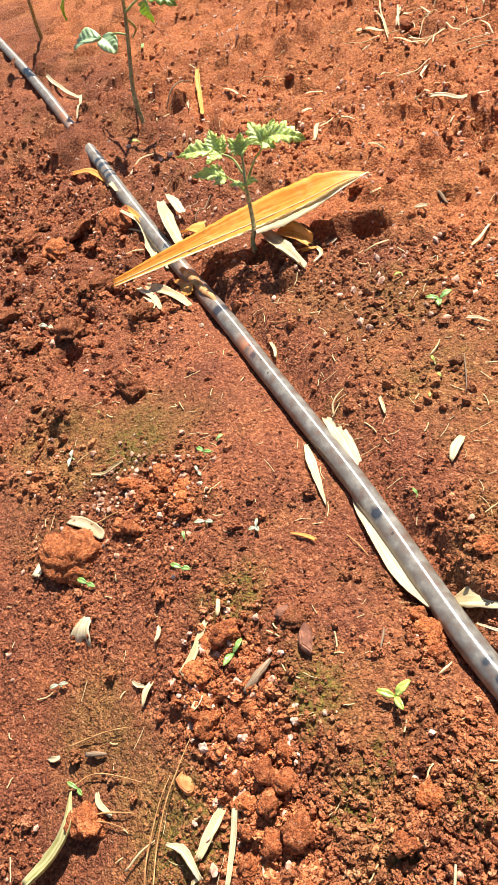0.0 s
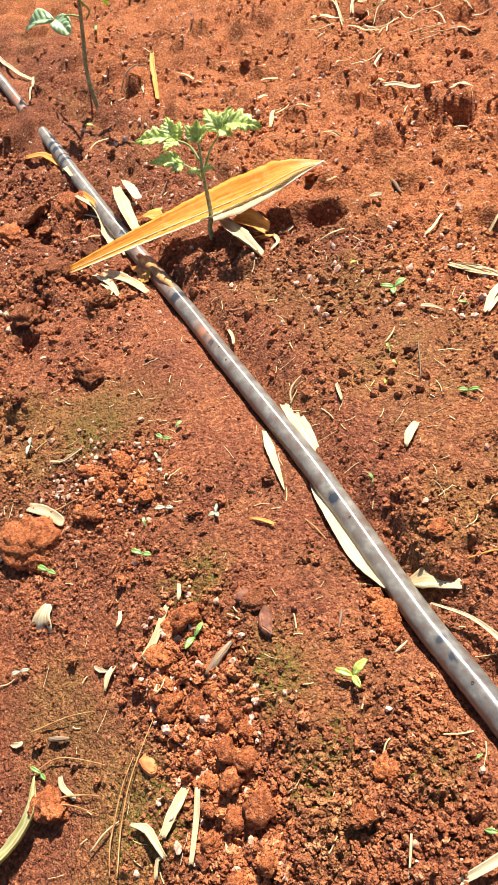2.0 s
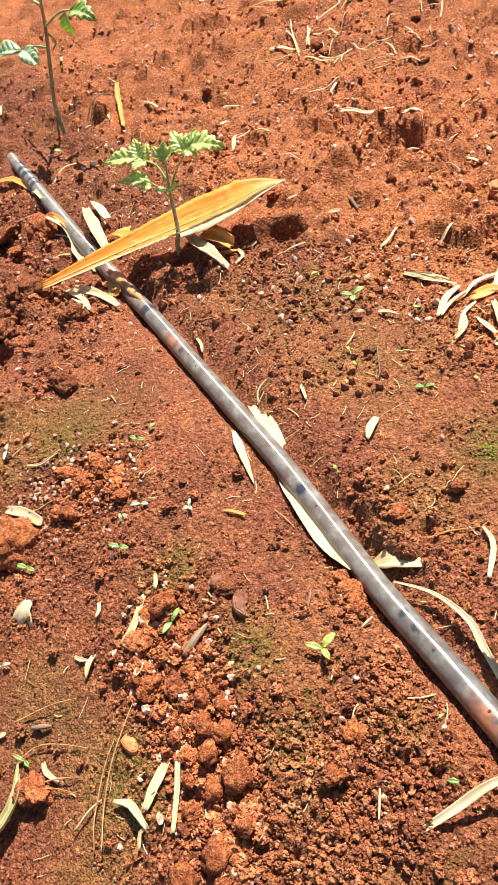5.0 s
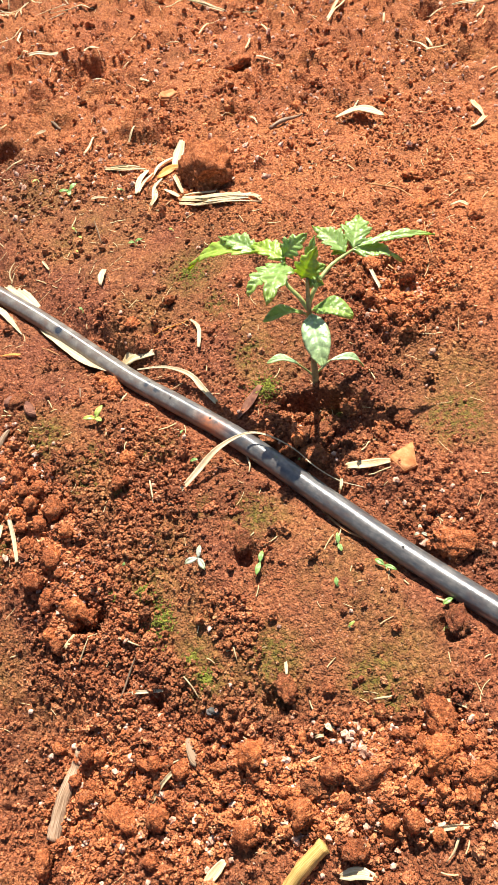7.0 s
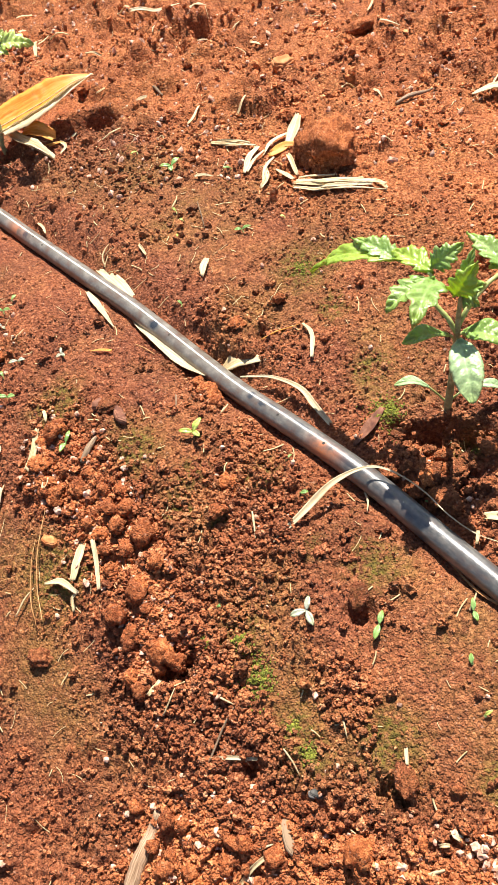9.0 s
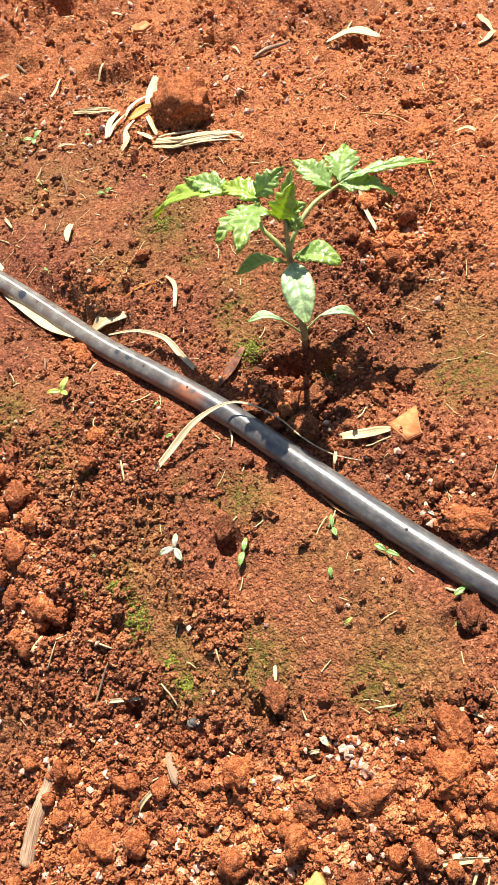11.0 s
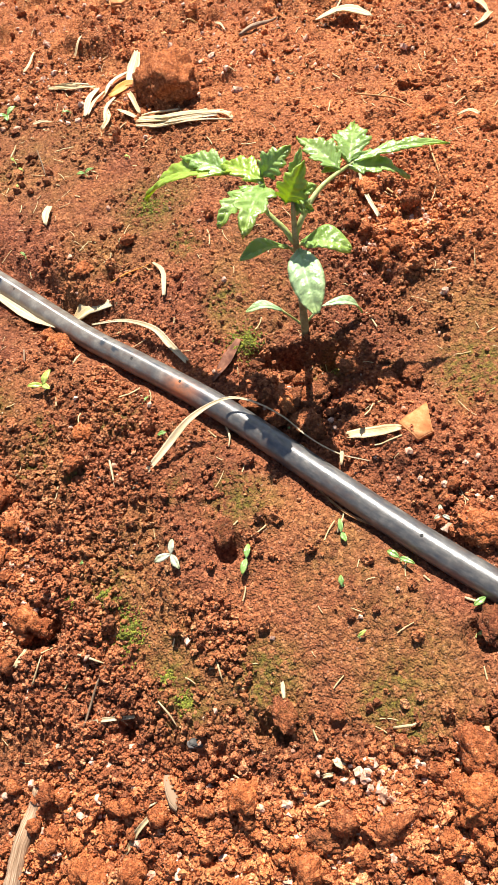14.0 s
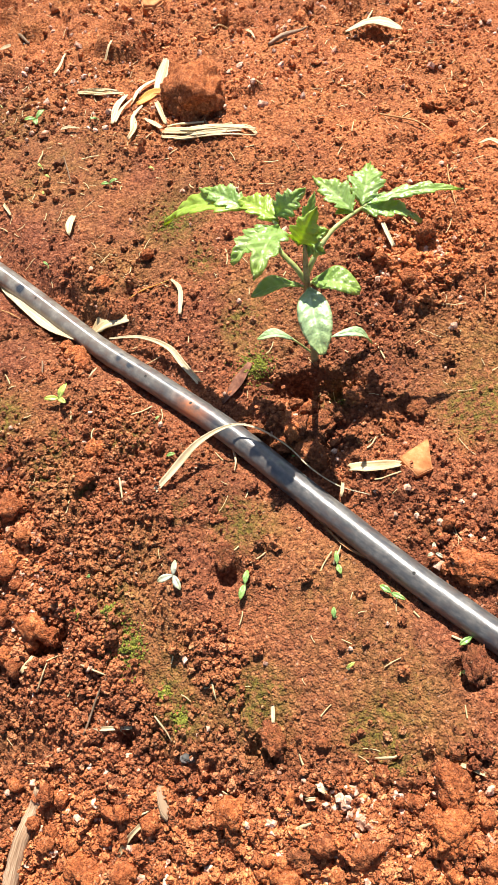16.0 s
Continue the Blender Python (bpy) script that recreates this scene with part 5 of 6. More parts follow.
strip("w", 14, 0.423, 1.512, 0.428, 1.522, 0.435, 1.534)
strip("o", 12, 0.283, 1.568, 0.290, 1.572, 0.296, 1.578)
strip("w", 11, 0.296, 1.578, 0.300, 1.580, 0.306, 1.583)
strip("s", 8, 0.500, 1.424, 0.513, 1.417, 0.529, 1.410)
strip("w", 7, 0.440, 1.453, 0.446, 1.458, 0.451, 1.450)
strip("w", 7, 0.466, 1.378, 0.470, 1.373, 0.475, 1.370)
strip("s", 5, 0.551, 1.345, 0.556, 1.355, 0.562, 1.365)
for k in range(7):
    r = random.Random(700 + k)
    x, y, l = 0.264 + r.uniform(0, 0.02), 0.838 - 0.0022 * k, r.uniform(0.02, 0.035)
    strip(r.choice("sw"), r.uniform(2.8, 6.0), x, y + r.uniform(-0.004, 0.004), x + l, y - 0.27 * l + r.uniform(-0.002, 0.002), x + 2 * l, y - 0.5 * l + r.uniform(-0.004, 0.004))
strip("s", 4, 0.196, 0.920, 0.213, 0.912, 0.231, 0.901)
strip("s", 4, 0.223, 0.866, 0.228, 0.880, 0.238, 0.894)
strip("w", 4.5, 0.238, 0.846, 0.240, 0.864, 0.247, 0.880)
strip("o", 8, 0.243, 0.884, 0.257, 0.892, 0.268, 0.903)
for k in range(26):
    r = random.Random(500 + k)
    cx, cy, a, l = r.gauss(0.045, 0.055), r.gauss(1.50, 0.035), r.uniform(0, 6.28), r.uniform(0.006, 0.030)
    b = a + r.uniform(-0.15, 0.15)
    strip(r.choice("sssw"), r.uniform(1.6, 3.2), cx, cy, cx + l * math.cos(a), cy + l * math.sin(a), cx + l * (math.cos(a) + math.cos(b)), cy + l * (math.sin(a) + math.sin(b)))
for k in range(70):
    r = random.Random(600 + k)
    cx, cy, a, l = r.uniform(-0.35, 0.75), r.uniform(0.95, 1.75), r.uniform(0, 6.28), r.uniform(0.004, 0.013)
    strip(r.choice("sssw"), r.uniform(1.8, 4.5), cx, cy, cx + l * math.cos(a), cy + l * math.sin(a), cx + 2 * l * math.cos(a + 0.08), cy + 2 * l * math.sin(a + 0.08))


def fibres(count, seed):
    """Countless broken straw fibres and rootlets lying about, as one mesh."""
    rng = np.random.default_rng(seed)
    near = scatter(count // 2, seed, lambda x, y: np.full_like(x, 0.7))
    far = scatter(count // 2, seed + 1, lambda x, y: np.full_like(x, 0.7), -0.6, 0.8, 0.75, 1.7)
    u = np.linspace(-0.5, 0.5, 5)[None]
    at = np.vstack([near, far])
    n = len(at)
    a, length = rng.uniform(0, 6.28, (n, 1)), 0.004 + 0.012 * rng.uniform(size=(n, 1)) ** 2
    bend, r = rng.normal(0, 0.25, (n, 1)), 0.00022 + 0.00035 * rng.uniform(size=(n, 1)) ** 2
    px = at[:, :1] + length * (u * np.cos(a) - bend * u * u * np.sin(a))
    py = at[:, 1:] + length * (u * np.sin(a) + bend * u * u * np.cos(a))
    pz = relief(px.ravel(), py.ravel()).reshape(n, 5)
    pz = 0.5 * pz + 0.5 * pz.max(1, keepdims=True) + r * 1.2
    verts, faces = [], []
    for k in range(n):
        line = np.stack([px[k], py[k], pz[k]], 1)
        _, side, up = frames_along(line)
        verts.append(np.stack([line + r[k] * (math.cos(t) * side + math.sin(t) * up) for t in (0.5, 2.6, 4.7)], 1).reshape(-1, 3))
        faces.append(grid_faces(5, 3, True) + 15 * k)
    me = mesh_from("straw_fibres", np.vstack(verts), np.vstack(faces), True)
    tagged(part("straw_fibres", me, STRAW), "fine broken straw fibres and rootlets on soil", "straw", kind="stuff")


fibres(1300, 77)


def hero_leaf(name, points, width, material, label, category="dry leaf", **more):
    me = blade_mesh(name, curve_through(points, 0.003), width, **more)
    return tagged(part(name, me, material), label, category)


# the long maize leaf bridging pipe and seedling
MAIZE_LINE = ((-0.168, 0.924, 0.022), (-0.128, 0.940, 0.028), (-0.085, 0.960, 0.033), (-0.035, 0.987, 0.036), (0.010, 1.006, 0.042), (0.040, 1.024, 0.046), (0.060, 1.038, 0.043))
big_leaf = hero_leaf(
    "maize_leaf", MAIZE_LINE, 0.044, MAIZE, "long folded orange-brown dry maize leaf across pipe",
    cup=0.40, tilt=-0.12, thick=0.0005, shape=(0.20, 0.40, 0.58, 0.80, 1.0, 0.92, 0.04), ragged=0.010, twist=0.35, seed=5, across=13,
)
part("midrib", tube_mesh("midrib", curve_through([(x, y, z + 0.0002) for x, y, z in MAIZE_LINE], 0.004), (0.0005, 0.0009, 0.0009, 0.0007, 0.0003), 8), STRAW, big_leaf, "pale midrib")


FLAP_LINE = ((-0.030, 0.968, 0.040), (-0.006, 0.978, 0.043), (0.016, 0.991, 0.046), (0.038, 1.011, 0.048), (0.059, 1.037, 0.045))
part("torn_flap", blade_mesh("torn_flap", curve_through(FLAP_LINE, 0.003), 0.024, -0.3, 0.30, 0.0005, (0.5, 1.0, 0.9, 0.6, 0.1), 0.06, 0.2, 6), BLEACHED, big_leaf, "bleached whitish torn lower flap")


def ground_points(points, lifts):
    """Places in plan, each raised over the ground by its lift."""
    return [(x, y, ground_at(x, y) + l) for (x, y), l in zip(points, lifts)]


hero_leaf("dry_leaf", [(-0.106, 0.948, 0.0200), (-0.090, 0.936, 0.0190), (-0.074, 0.922, 0.0175), (-0.060, 0.911, 0.0165), (-0.052, 0.904, 0.0140)], 0.0100, ROOT,
          "brown dry leaf piece draped over the pipe", cup=-0.6, shape=(0.5, 1.0, 0.8, 0.9, 0.3), ragged=0.10, seed=21)
hero_leaf("leaf_shred", [(0.0890, 0.7790, 0.0040), (0.1020, 0.7660, 0.0050), (0.1120, 0.7540, 0.0050), (0.1215, 0.7400, 0.0010), (0.1265, 0.7270, -0.0060), (0.1290, 0.7150, -0.0010), (0.1370, 0.7010, 0.0030), (0.1474, 0.6885, 0.0045), (0.1585, 0.6755, 0.0045), (0.1687, 0.6645, 0.0045), (0.1800, 0.6530, 0.0040), (0.1960, 0.6395, 0.0050)],
          0.0115, BLEACHED, "long bleached leaf lying under the pipe", cup=0.35, tilt=0.30, shape=(0.45, 1.0, 1.1, 1.0, 0.8, 0.35, 0.45, 0.6, 0.8, 1.0, 0.8, 0.15), ragged=0.05, seed=7)
hero_leaf("leaf_shred", ground_points(((0.083, 0.752), (0.098, 0.728), (0.118, 0.697)), (0.003, 0.004, 0.003)), 0.0075, BLEACHED,
          "grey-green dry leaf blade beside the pipe", cup=0.5, tilt=0.4, shape=(0.4, 1.0, 0.7, 0.1), seed=8)
hero_leaf("leaf_shred", ground_points(((0.206, 0.650), (0.221, 0.649), (0.243, 0.644)), (0.0005, 0.001, 0.0005)), 0.0145, STRAW,
          "pale straw leaf piece beside the pipe", cup=0.10, tilt=-0.25, shape=(0.3, 1.0, 0.75, 0.1), ragged=0.008, seed=9)
hero_leaf("maize_leaf", ground_points(((-0.006, 0.446), (0.008, 0.463), (0.014, 0.481), (0.004, 0.500)), (0.006, 0.008, 0.010, 0.006)), 0.0130, GREEN_STRAW,
          "drying greenish leaf blade curled on the soil", cup=0.6, tilt=0.5, shape=(0.7, 1.0, 0.8, 0.12), seed=10)
hero_leaf("grass_blade", [(0.2520, 0.4880, ground_at(0.252, 0.488) + 0.003), (0.2610, 0.4955, 0.0165), (0.273, 0.505, 0.020), (0.292, 0.520, 0.0255),
                          (0.3125, 0.5275, 0.0270), (0.328, 0.523, 0.0265), (0.345, 0.508, 0.0255), (0.358, 0.490, 0.025), (0.372, 0.479, 0.020), (0.388, 0.474, ground_at(0.388, 0.474) + 0.002)],
          0.0048, BLEACHED, "bleached dry grass blade arching over the pipe", cup=0.5, tilt=-0.3, shape=(0.15, 0.75, 1.0, 0.70, 0.32, 0.20, 0.17, 0.15, 0.13, 0.10), ragged=0.03, seed=11)
hero_leaf("grass_blade", ground_points(((0.223, 0.634), (0.248, 0.625), (0.269, 0.609), (0.279, 0.594), (0.289, 0.578)), (0.006, 0.009, 0.009, 0.006, 0.003)), 0.0044, BLEACHED,
          "tan and white dry grass ribbon by the pipe", cup=0.5, tilt=-0.2, shape=(0.25, 0.45, 0.7, 1.0, 0.8), ragged=0.03, seed=12)
hero_leaf("root_strand", ground_points(((0.352, 0.472), (0.357, 0.466), (0.364, 0.455), (0.374, 0.443), (0.395, 0.430)), (0.001, 0.002, 0.003, 0.003, 0.001)), 0.0013, ROOT,
          "thin dry root strand lying along the pipe", "root", cup=0.6, seed=13)
hero_leaf("dry_leaf", ground_points(((0.304, 0.561), (0.314, 0.571), (0.325, 0.584)), (0.001, 0.002, 0.003)), 0.0085, SHALE,
          "curled dull brown dry leaf in the hollow", cup=0.4, tilt=0.1, shape=(0.3, 1.0, 0.5), ragged=0.04, seed=22)
hero_leaf("dry_leaf", ground_points(((-0.031, 0.985), (-0.009, 0.962), (0.009, 0.944), (0.027, 0.933)), (0.012, 0.009, 0.008, 0.004)), 0.0150, BLEACHED,
          "bleached curled leaf scrap at the seedling's foot", cup=0.7, tilt=0.2, shape=(0.5, 0.7, 1.0, 0.5), ragged=0.10, twist=0.9, seed=23)
hero_leaf("dry_leaf", ground_points(((-0.015, 0.980), (0.005, 0.972), (0.023, 0.966)), (0.006, 0.012, 0.008)), 0.0170, TAN,
          "curled tan dry leaf under the maize leaf", cup=0.8, tilt=-0.3, shape=(0.6, 1.0, 0.7), ragged=0.10, seed=24)
hero_leaf("leaf_shred", ground_points(((-0.182, 1.059), (-0.156, 1.024), (-0.132, 0.995)), (0.010, 0.014, 0.010)), 0.0150, BLEACHED,
          "bleached dry leaf leaning against the pipe", cup=0.4, tilt=0.5, shape=(0.5, 1.0, 0.7), ragged=0.05, seed=25)
hero_leaf("leaf_shred", ground_points(((-0.187, 1.082), (-0.164, 1.056), (-0.143, 1.032)), (0.012, 0.015, 0.010)), 0.0120, BLEACHED,
          "bleached dry leaf leaning against the pipe", cup=0.4, tilt=0.5, shape=(0.3, 1.0, 0.8), ragged=0.05, seed=26)
hero_leaf("dry_leaf", ground_points(((-0.135, 1.014), (-0.120, 1.013), (-0.100, 1.004)), (0.008, 0.010, 0.008)), 0.0260, TAN,
          "broad crumpled tan dry leaf beside the pipe", cup=0.3, tilt=0.3, shape=(0.6, 1.0, 0.8), ragged=0.08, seed=27)
hero_leaf("leaf_shred", ground_points(((-0.237, 1.059), (-0.202, 1.040), (-0.172, 1.000), (-0.146, 0.966)), (0.006, 0.007, 0.007, 0.006)), 0.0100, BLEACHED,
          "long torn bleached leaf along the pipe", cup=0.6, tilt=0.3, shape=(0.4, 0.8, 1.0, 0.4), ragged=0.12, seed=28)
hero_leaf("straw_piece", ground_points(((0.379, 0.492), (0.391, 0.490), (0.408, 0.486)), (0.003, 0.004, 0.004)), 0.0070, STRAW,
          "flat straw stalk beside a terracotta shard", "straw", cup=0.4, shape=(0.7, 1, 1, 0.5), seed=14)
hero_leaf("maize_husk", ground_points(((0.430, 0.962), (0.455, 0.967), (0.480, 0.957)), (0.006, 0.010, 0.006)), 0.0200, BLEACHED,
          "cupped pale dry maize husk on open ground", cup=0.3, tilt=0.25, shape=(0.2, 0.7, 1.0, 0.3), seed=15)
hero_leaf("maize_husk", [(0.260, 0.900, ground_at(0.260, 0.900) + 0.003), (0.265, 0.914, 0.016), (0.271, 0.932, 0.020)], 0.0110, BLEACHED,
          "upright torn pale husk among stubble", cup=0.3, tilt=0.0, shape=(0.6, 1.0, 0.5), seed=16)


def paper_scrap():
    """A stiff white three-cornered scrap standing in the soil."""
    z = ground_at(-0.028, 0.588)
    line = curve_through([(-0.0285, 0.5865, z - 0.001), (-0.0283, 0.5915, z + 0.004), (-0.0275, 0.5990, z + 0.006)], 0.002)
    me = blade_mesh("leaf_shred", line, 0.0185, 0.15, 0.0, 0.0005, (1.0, 0.85, 0.55, 0.45), 0.05, 0.0, 17)
    tagged(part("leaf_shred", me, BLEACHED), "stiff white leaf scrap standing upright in soil", "dry leaf")


paper_scrap()


def dead_branch():
    line = curve_through(ground_points(((0.150, 0.298), (0.158, 0.321), (0.166, 0.338), (0.171, 0.348)), (0.002, 0.003, 0.003, 0.001)), 0.002)
    tagged(part("dead_branch", tube_mesh("dead_branch", line, (0.0050, 0.0050, 0.0044, 0.0030), 14, 0.05, 4), WOOD), "short rotten grey-brown branch half buried in crumbs", "branch")
    line = curve_through(ground_points(((0.303, 0.246), (0.319, 0.258), (0.331, 0.2655)), (0.003, 0.004, 0.004)), 0.002)
    tagged(part("wood_splinter", tube_mesh("wood_splinter", line, (0.0040, 0.0046, 0.0042), 6, 0.06, 5), YELLOW_WOOD), "split yellow wood splinter on loose crumbs", "wood")


dead_branch()


# ---- tomato seedlings ----
def leaf_mesh(name, base, tip, width, face=(0, 0, 1), lobes=0, fold=0.3, arch=0.12, droop=0.0, n=46, m=13, blunt=False, wave=0.05, seed=0):
    """A leaf blade from base to tip with a fold at the midrib, puckered veins and, if asked, lobed edges."""
    base, tip = Vector(base), Vector(tip)
    ahead = tip - base
    length = ahead.length
    ahead.normalize()
    up = Vector(face)
    up = (up - ahead * up.dot(ahead)).normalized()
    side = ahead.cross(up)
    rng = random.Random(seed)
    phase = rng.uniform(0, 6.28)
    verts, vein, tips = [], [], []
    for i in range(n):
        u = i / (n - 1)
        if blunt:
            half = math.sin(math.pi * min(1, u * 0.97 + 0.015)) ** 0.62
        else:
            half = (math.sin(math.pi * u**0.72) ** 0.85) * (1 - 0.25 * u) * 1.1
        if lobes:
            saw = (u * lobes + 0.25) % 1.0
            tooth = (u * lobes * 3 + 0.25) % 1.0
            half *= 0.50 + 0.50 * saw**0.7 + 0.12 * tooth if 0.04 < u < 0.96 else 0.75
        for j in range(m):
            v = 2 * j / (m - 1) - 1
            w = 0.5 * width * half * v
            sweep = 0.22 * abs(v) * width * (0.5 if lobes else 0.25)
            z = fold * abs(w) * 0.8 + arch * length * math.sin(math.pi * u) - droop * length * u * u
            z += 1.5 * wave * width * math.sin(7 * u + phase + 2.5 * v) * abs(v)
            z += 0.14 * width * abs(math.sin(math.pi * (u * 6 - 1.2 * abs(v)))) * (1 - abs(v) ** 3) * abs(v) ** 0.5
            verts.append(base + ahead * (u * length + (sweep if u > 0.02 else 0) * (1 - u)) + side * w + up * z)
            lateral = abs(((u * 6 - 1.2 * abs(v)) % 1.0) - 0.5) * 2
            vein.append(1.0 if abs(v) < 0.1 else max(0.0, 1 - lateral * 3.5) * 0.7)
            tips.append(u)
    return mesh_from(name, [tuple(v) for v in verts], grid_faces(n, m), True, vein=vein, tip=tips)


def leaf(name, parent, material, base, tip, width, label="", **more):
    ob = part(name, leaf_mesh(name, base, tip, width, **more), material, parent, label)
    skin = ob.modifiers.new("thickness", "SOLIDIFY")
    skin.thickness = 0.0004
    return ob


def stalk(name, parent, points, radii, material=STEM, seed=1):
    return part(name, tube_mesh(name, curve_through(points, 0.003), radii, 10, 0.04, seed), material, parent)


def seedling_by_pipe():
    """The seedling beside the pipe, with its leaves in full view."""
    z0 = ground_at(0.3666, 0.580)
    plant = empty("tomato_seedling", 0.3666, 0.580, z0)
    tagged(plant, "young tomato seedling with pale green lobed leaves beside pipe", "tomato plant", "tomato seedlings in a row")
    stalk("stem", plant, ((0.3664, 0.5815, z0 - 0.006), (0.3670, 0.5790, z0 + 0.004), (0.3700, 0.5715, 0.050), (0.3730, 0.5640, 0.092), (0.3750, 0.5655, 0.112), (0.3765, 0.5670, 0.122)), (0.0026, 0.0024, 0.0022, 0.0021, 0.0017, 0.0011), STEM_PURPLE)
    cot = leaf("seed_leaf", plant, COTYLEDON, (0.3560, 0.5800, 0.0330), (0.3345, 0.5815, 0.0370), 0.0075, "pale narrow seed leaf", blunt=True, fold=0.5, arch=0.18, face=(0.0, 0.1, 1.0), seed=1)
    stalk("seed_leaf_stalk", plant, ((0.3672, 0.5780, 0.0160), (0.3625, 0.5785, 0.0240), (0.3560, 0.5800, 0.0330)), (0.0009, 0.0007, 0.0006))
    leaf("seed_leaf", plant, COTYLEDON, (0.3800, 0.5785, 0.0300), (0.4040, 0.5820, 0.0120), 0.0080, "pale narrow seed leaf", blunt=True, fold=0.4, arch=0.22, face=(0.2, 0.1, 1.0), seed=2)
    stalk("seed_leaf_stalk", plant, ((0.3675, 0.5780, 0.0180), (0.3735, 0.5780, 0.0245), (0.3800, 0.5785, 0.0300)), (0.0009, 0.0007, 0.0006))
    # three oval first leaves on short stalks
    node = (0.3722, 0.5655, 0.0900)
    leaf("leaf", plant, LEAF, (0.3690, 0.5655, 0.0945), (0.3430, 0.5575, 0.1010), 0.0125, "oval first leaf", blunt=True, fold=0.45, arch=0.12, face=(-0.1, 0.1, 1.0), seed=3)
    leaf("leaf", plant, LEAF, (0.3765, 0.5650, 0.0960), (0.4010, 0.5525, 0.0945), 0.0165, "oval first leaf", blunt=True, fold=0.35, arch=0.16, face=(0.1, -0.05, 1.0), seed=4)
    leaf("leaf", plant, COTYLEDON, (0.3740, 0.5600, 0.0960), (0.3765, 0.5200, 0.0880), 0.0180, "broad oval first leaf bent forward", blunt=True, fold=0.18, arch=0.16, face=(0.0, 0.05, 1.0), seed=5)
    for k, end in enumerate(((0.3690, 0.5655, 0.0945), (0.3765, 0.5650, 0.0960), (0.3740, 0.5600, 0.0960))):
        stalk("leaf_stalk", plant, (node, tuple(0.5 * (a + b) + (0.001 if i == 2 else 0) for i, (a, b) in enumerate(zip(node, end))), end), (0.0011, 0.0009, 0.0008), seed=k)
    # compound leaf to the east
    rib = stalk("leaf_stalk", plant, ((0.3742, 0.5650, 0.1020), (0.3800, 0.5690, 0.1100), (0.3920, 0.5790, 0.1170), (0.4095, 0.5945, 0.1140), (0.4180, 0.5985, 0.1135)), (0.0016, 0.0014, 0.0012, 0.0010, 0.0007))
    leaf("leaflet", plant, LEAF, (0.4120, 0.5955, 0.1140), (0.4640, 0.6000, 0.1070), 0.0125, lobes=4, fold=0.4, arch=0.08, face=(0.0, 0.12, 1.0), seed=6)
    leaf("leaflet", plant, LEAF, (0.4090, 0.5950, 0.1140), (0.4180, 0.6260, 0.1150), 0.0215, lobes=4, fold=0.3, arch=0.10, face=(0.1, -0.3, 0.95), seed=7)
    leaf("leaflet", plant, LEAF, (0.4085, 0.5940, 0.1135), (0.4400, 0.5905, 0.0990), 0.0165, lobes=4, fold=0.3, arch=0.12, face=(0.1, 0.0, 1.0), seed=8)
    leaf("leaflet", plant, LEAF, (0.4040, 0.5900, 0.1150), (0.3855, 0.6170, 0.1215), 0.0175, lobes=4, fold=0.35, arch=0.10, face=(0.1, -0.1, 1.0), seed=9)
    leaf("leaflet", plant, YOUNG, (0.4030, 0.5895, 0.1150), (0.3970, 0.6020, 0.1130), 0.0130, lobes=4, fold=0.3, arch=0.10, droop=0.3, face=(0.0, -0.2, 1.0), seed=10)
    # compound leaf to the west
    stalk("leaf_stalk", plant, ((0.3728, 0.5640, 0.0980), (0.3690, 0.5680, 0.1060), (0.3618, 0.5761, 0.1141), (0.3630, 0.5860, 0.1210), (0.3560, 0.5960, 0.1210), (0.3400, 0.6150, 0.1140)), (0.0016, 0.0014, 0.0012, 0.0010, 0.0008, 0.0006))
    leaf("leaflet", plant, YOUNG, (0.3480, 0.6060, 0.1180), (0.2905, 0.6395, 0.0890), 0.0215, lobes=4, fold=0.3, arch=0.14, face=(-0.1, 0.1, 1.0), seed=11)
    leaf("leaflet", plant, LEAF, (0.3460, 0.6080, 0.1170), (0.3200, 0.6330, 0.1170), 0.0165, lobes=4, fold=0.3, arch=0.08, face=(0.0, -0.1, 1.0), seed=12)
    leaf("leaflet", plant, YOUNG, (0.3640, 0.5880, 0.1220), (0.3420, 0.6160, 0.1180), 0.0175, lobes=4, fold=0.35, arch=0.08, face=(0.0, 0.0, 1.0), seed=13)
    leaf("leaflet", plant, LEAF, (0.3640, 0.5820, 0.1230), (0.3490, 0.5440, 0.1280), 0.0230, lobes=4, fold=0.3, arch=0.12, face=(0.1, -0.1, 1.0), seed=14)
    leaf("leaflet", plant, LEAF, (0.3620, 0.5840, 0.1210), (0.3360, 0.5690, 0.1160), 0.0215, lobes=4, fold=0.3, arch=0.12, face=(-0.1, 0.0, 1.0), seed=15)
    leaf("leaflet", plant, LEAF, (0.3630, 0.5900, 0.1240), (0.3815, 0.5930, 0.1360), 0.0160, lobes=4, fold=0.3, arch=0.08, face=(0.0, -0.6, 0.8), seed=16)
    # young leaves at the tip of the stem
    leaf("leaflet", plant, YOUNG, (0.3730, 0.5700, 0.1200), (0.3860, 0.5710, 0.1420), 0.0170, lobes=4, fold=0.4, arch=0.10, face=(0.2, -0.55, 0.8), seed=17)
    leaf("leaflet", plant, LEAF, (0.3770, 0.5700, 0.1190), (0.3895, 0.5670, 0.1290), 0.0175, lobes=4, fold=0.4, arch=0.10, face=(0.3, -0.4, 0.85), seed=18)
    leaf("leaflet", plant, LEAF, (0.3775, 0.5720, 0.1180), (0.3860, 0.5650, 0.1150), 0.0120, lobes=4, fold=0.4, arch=0.12, face=(0.0, -0.7, 0.6), seed=19)
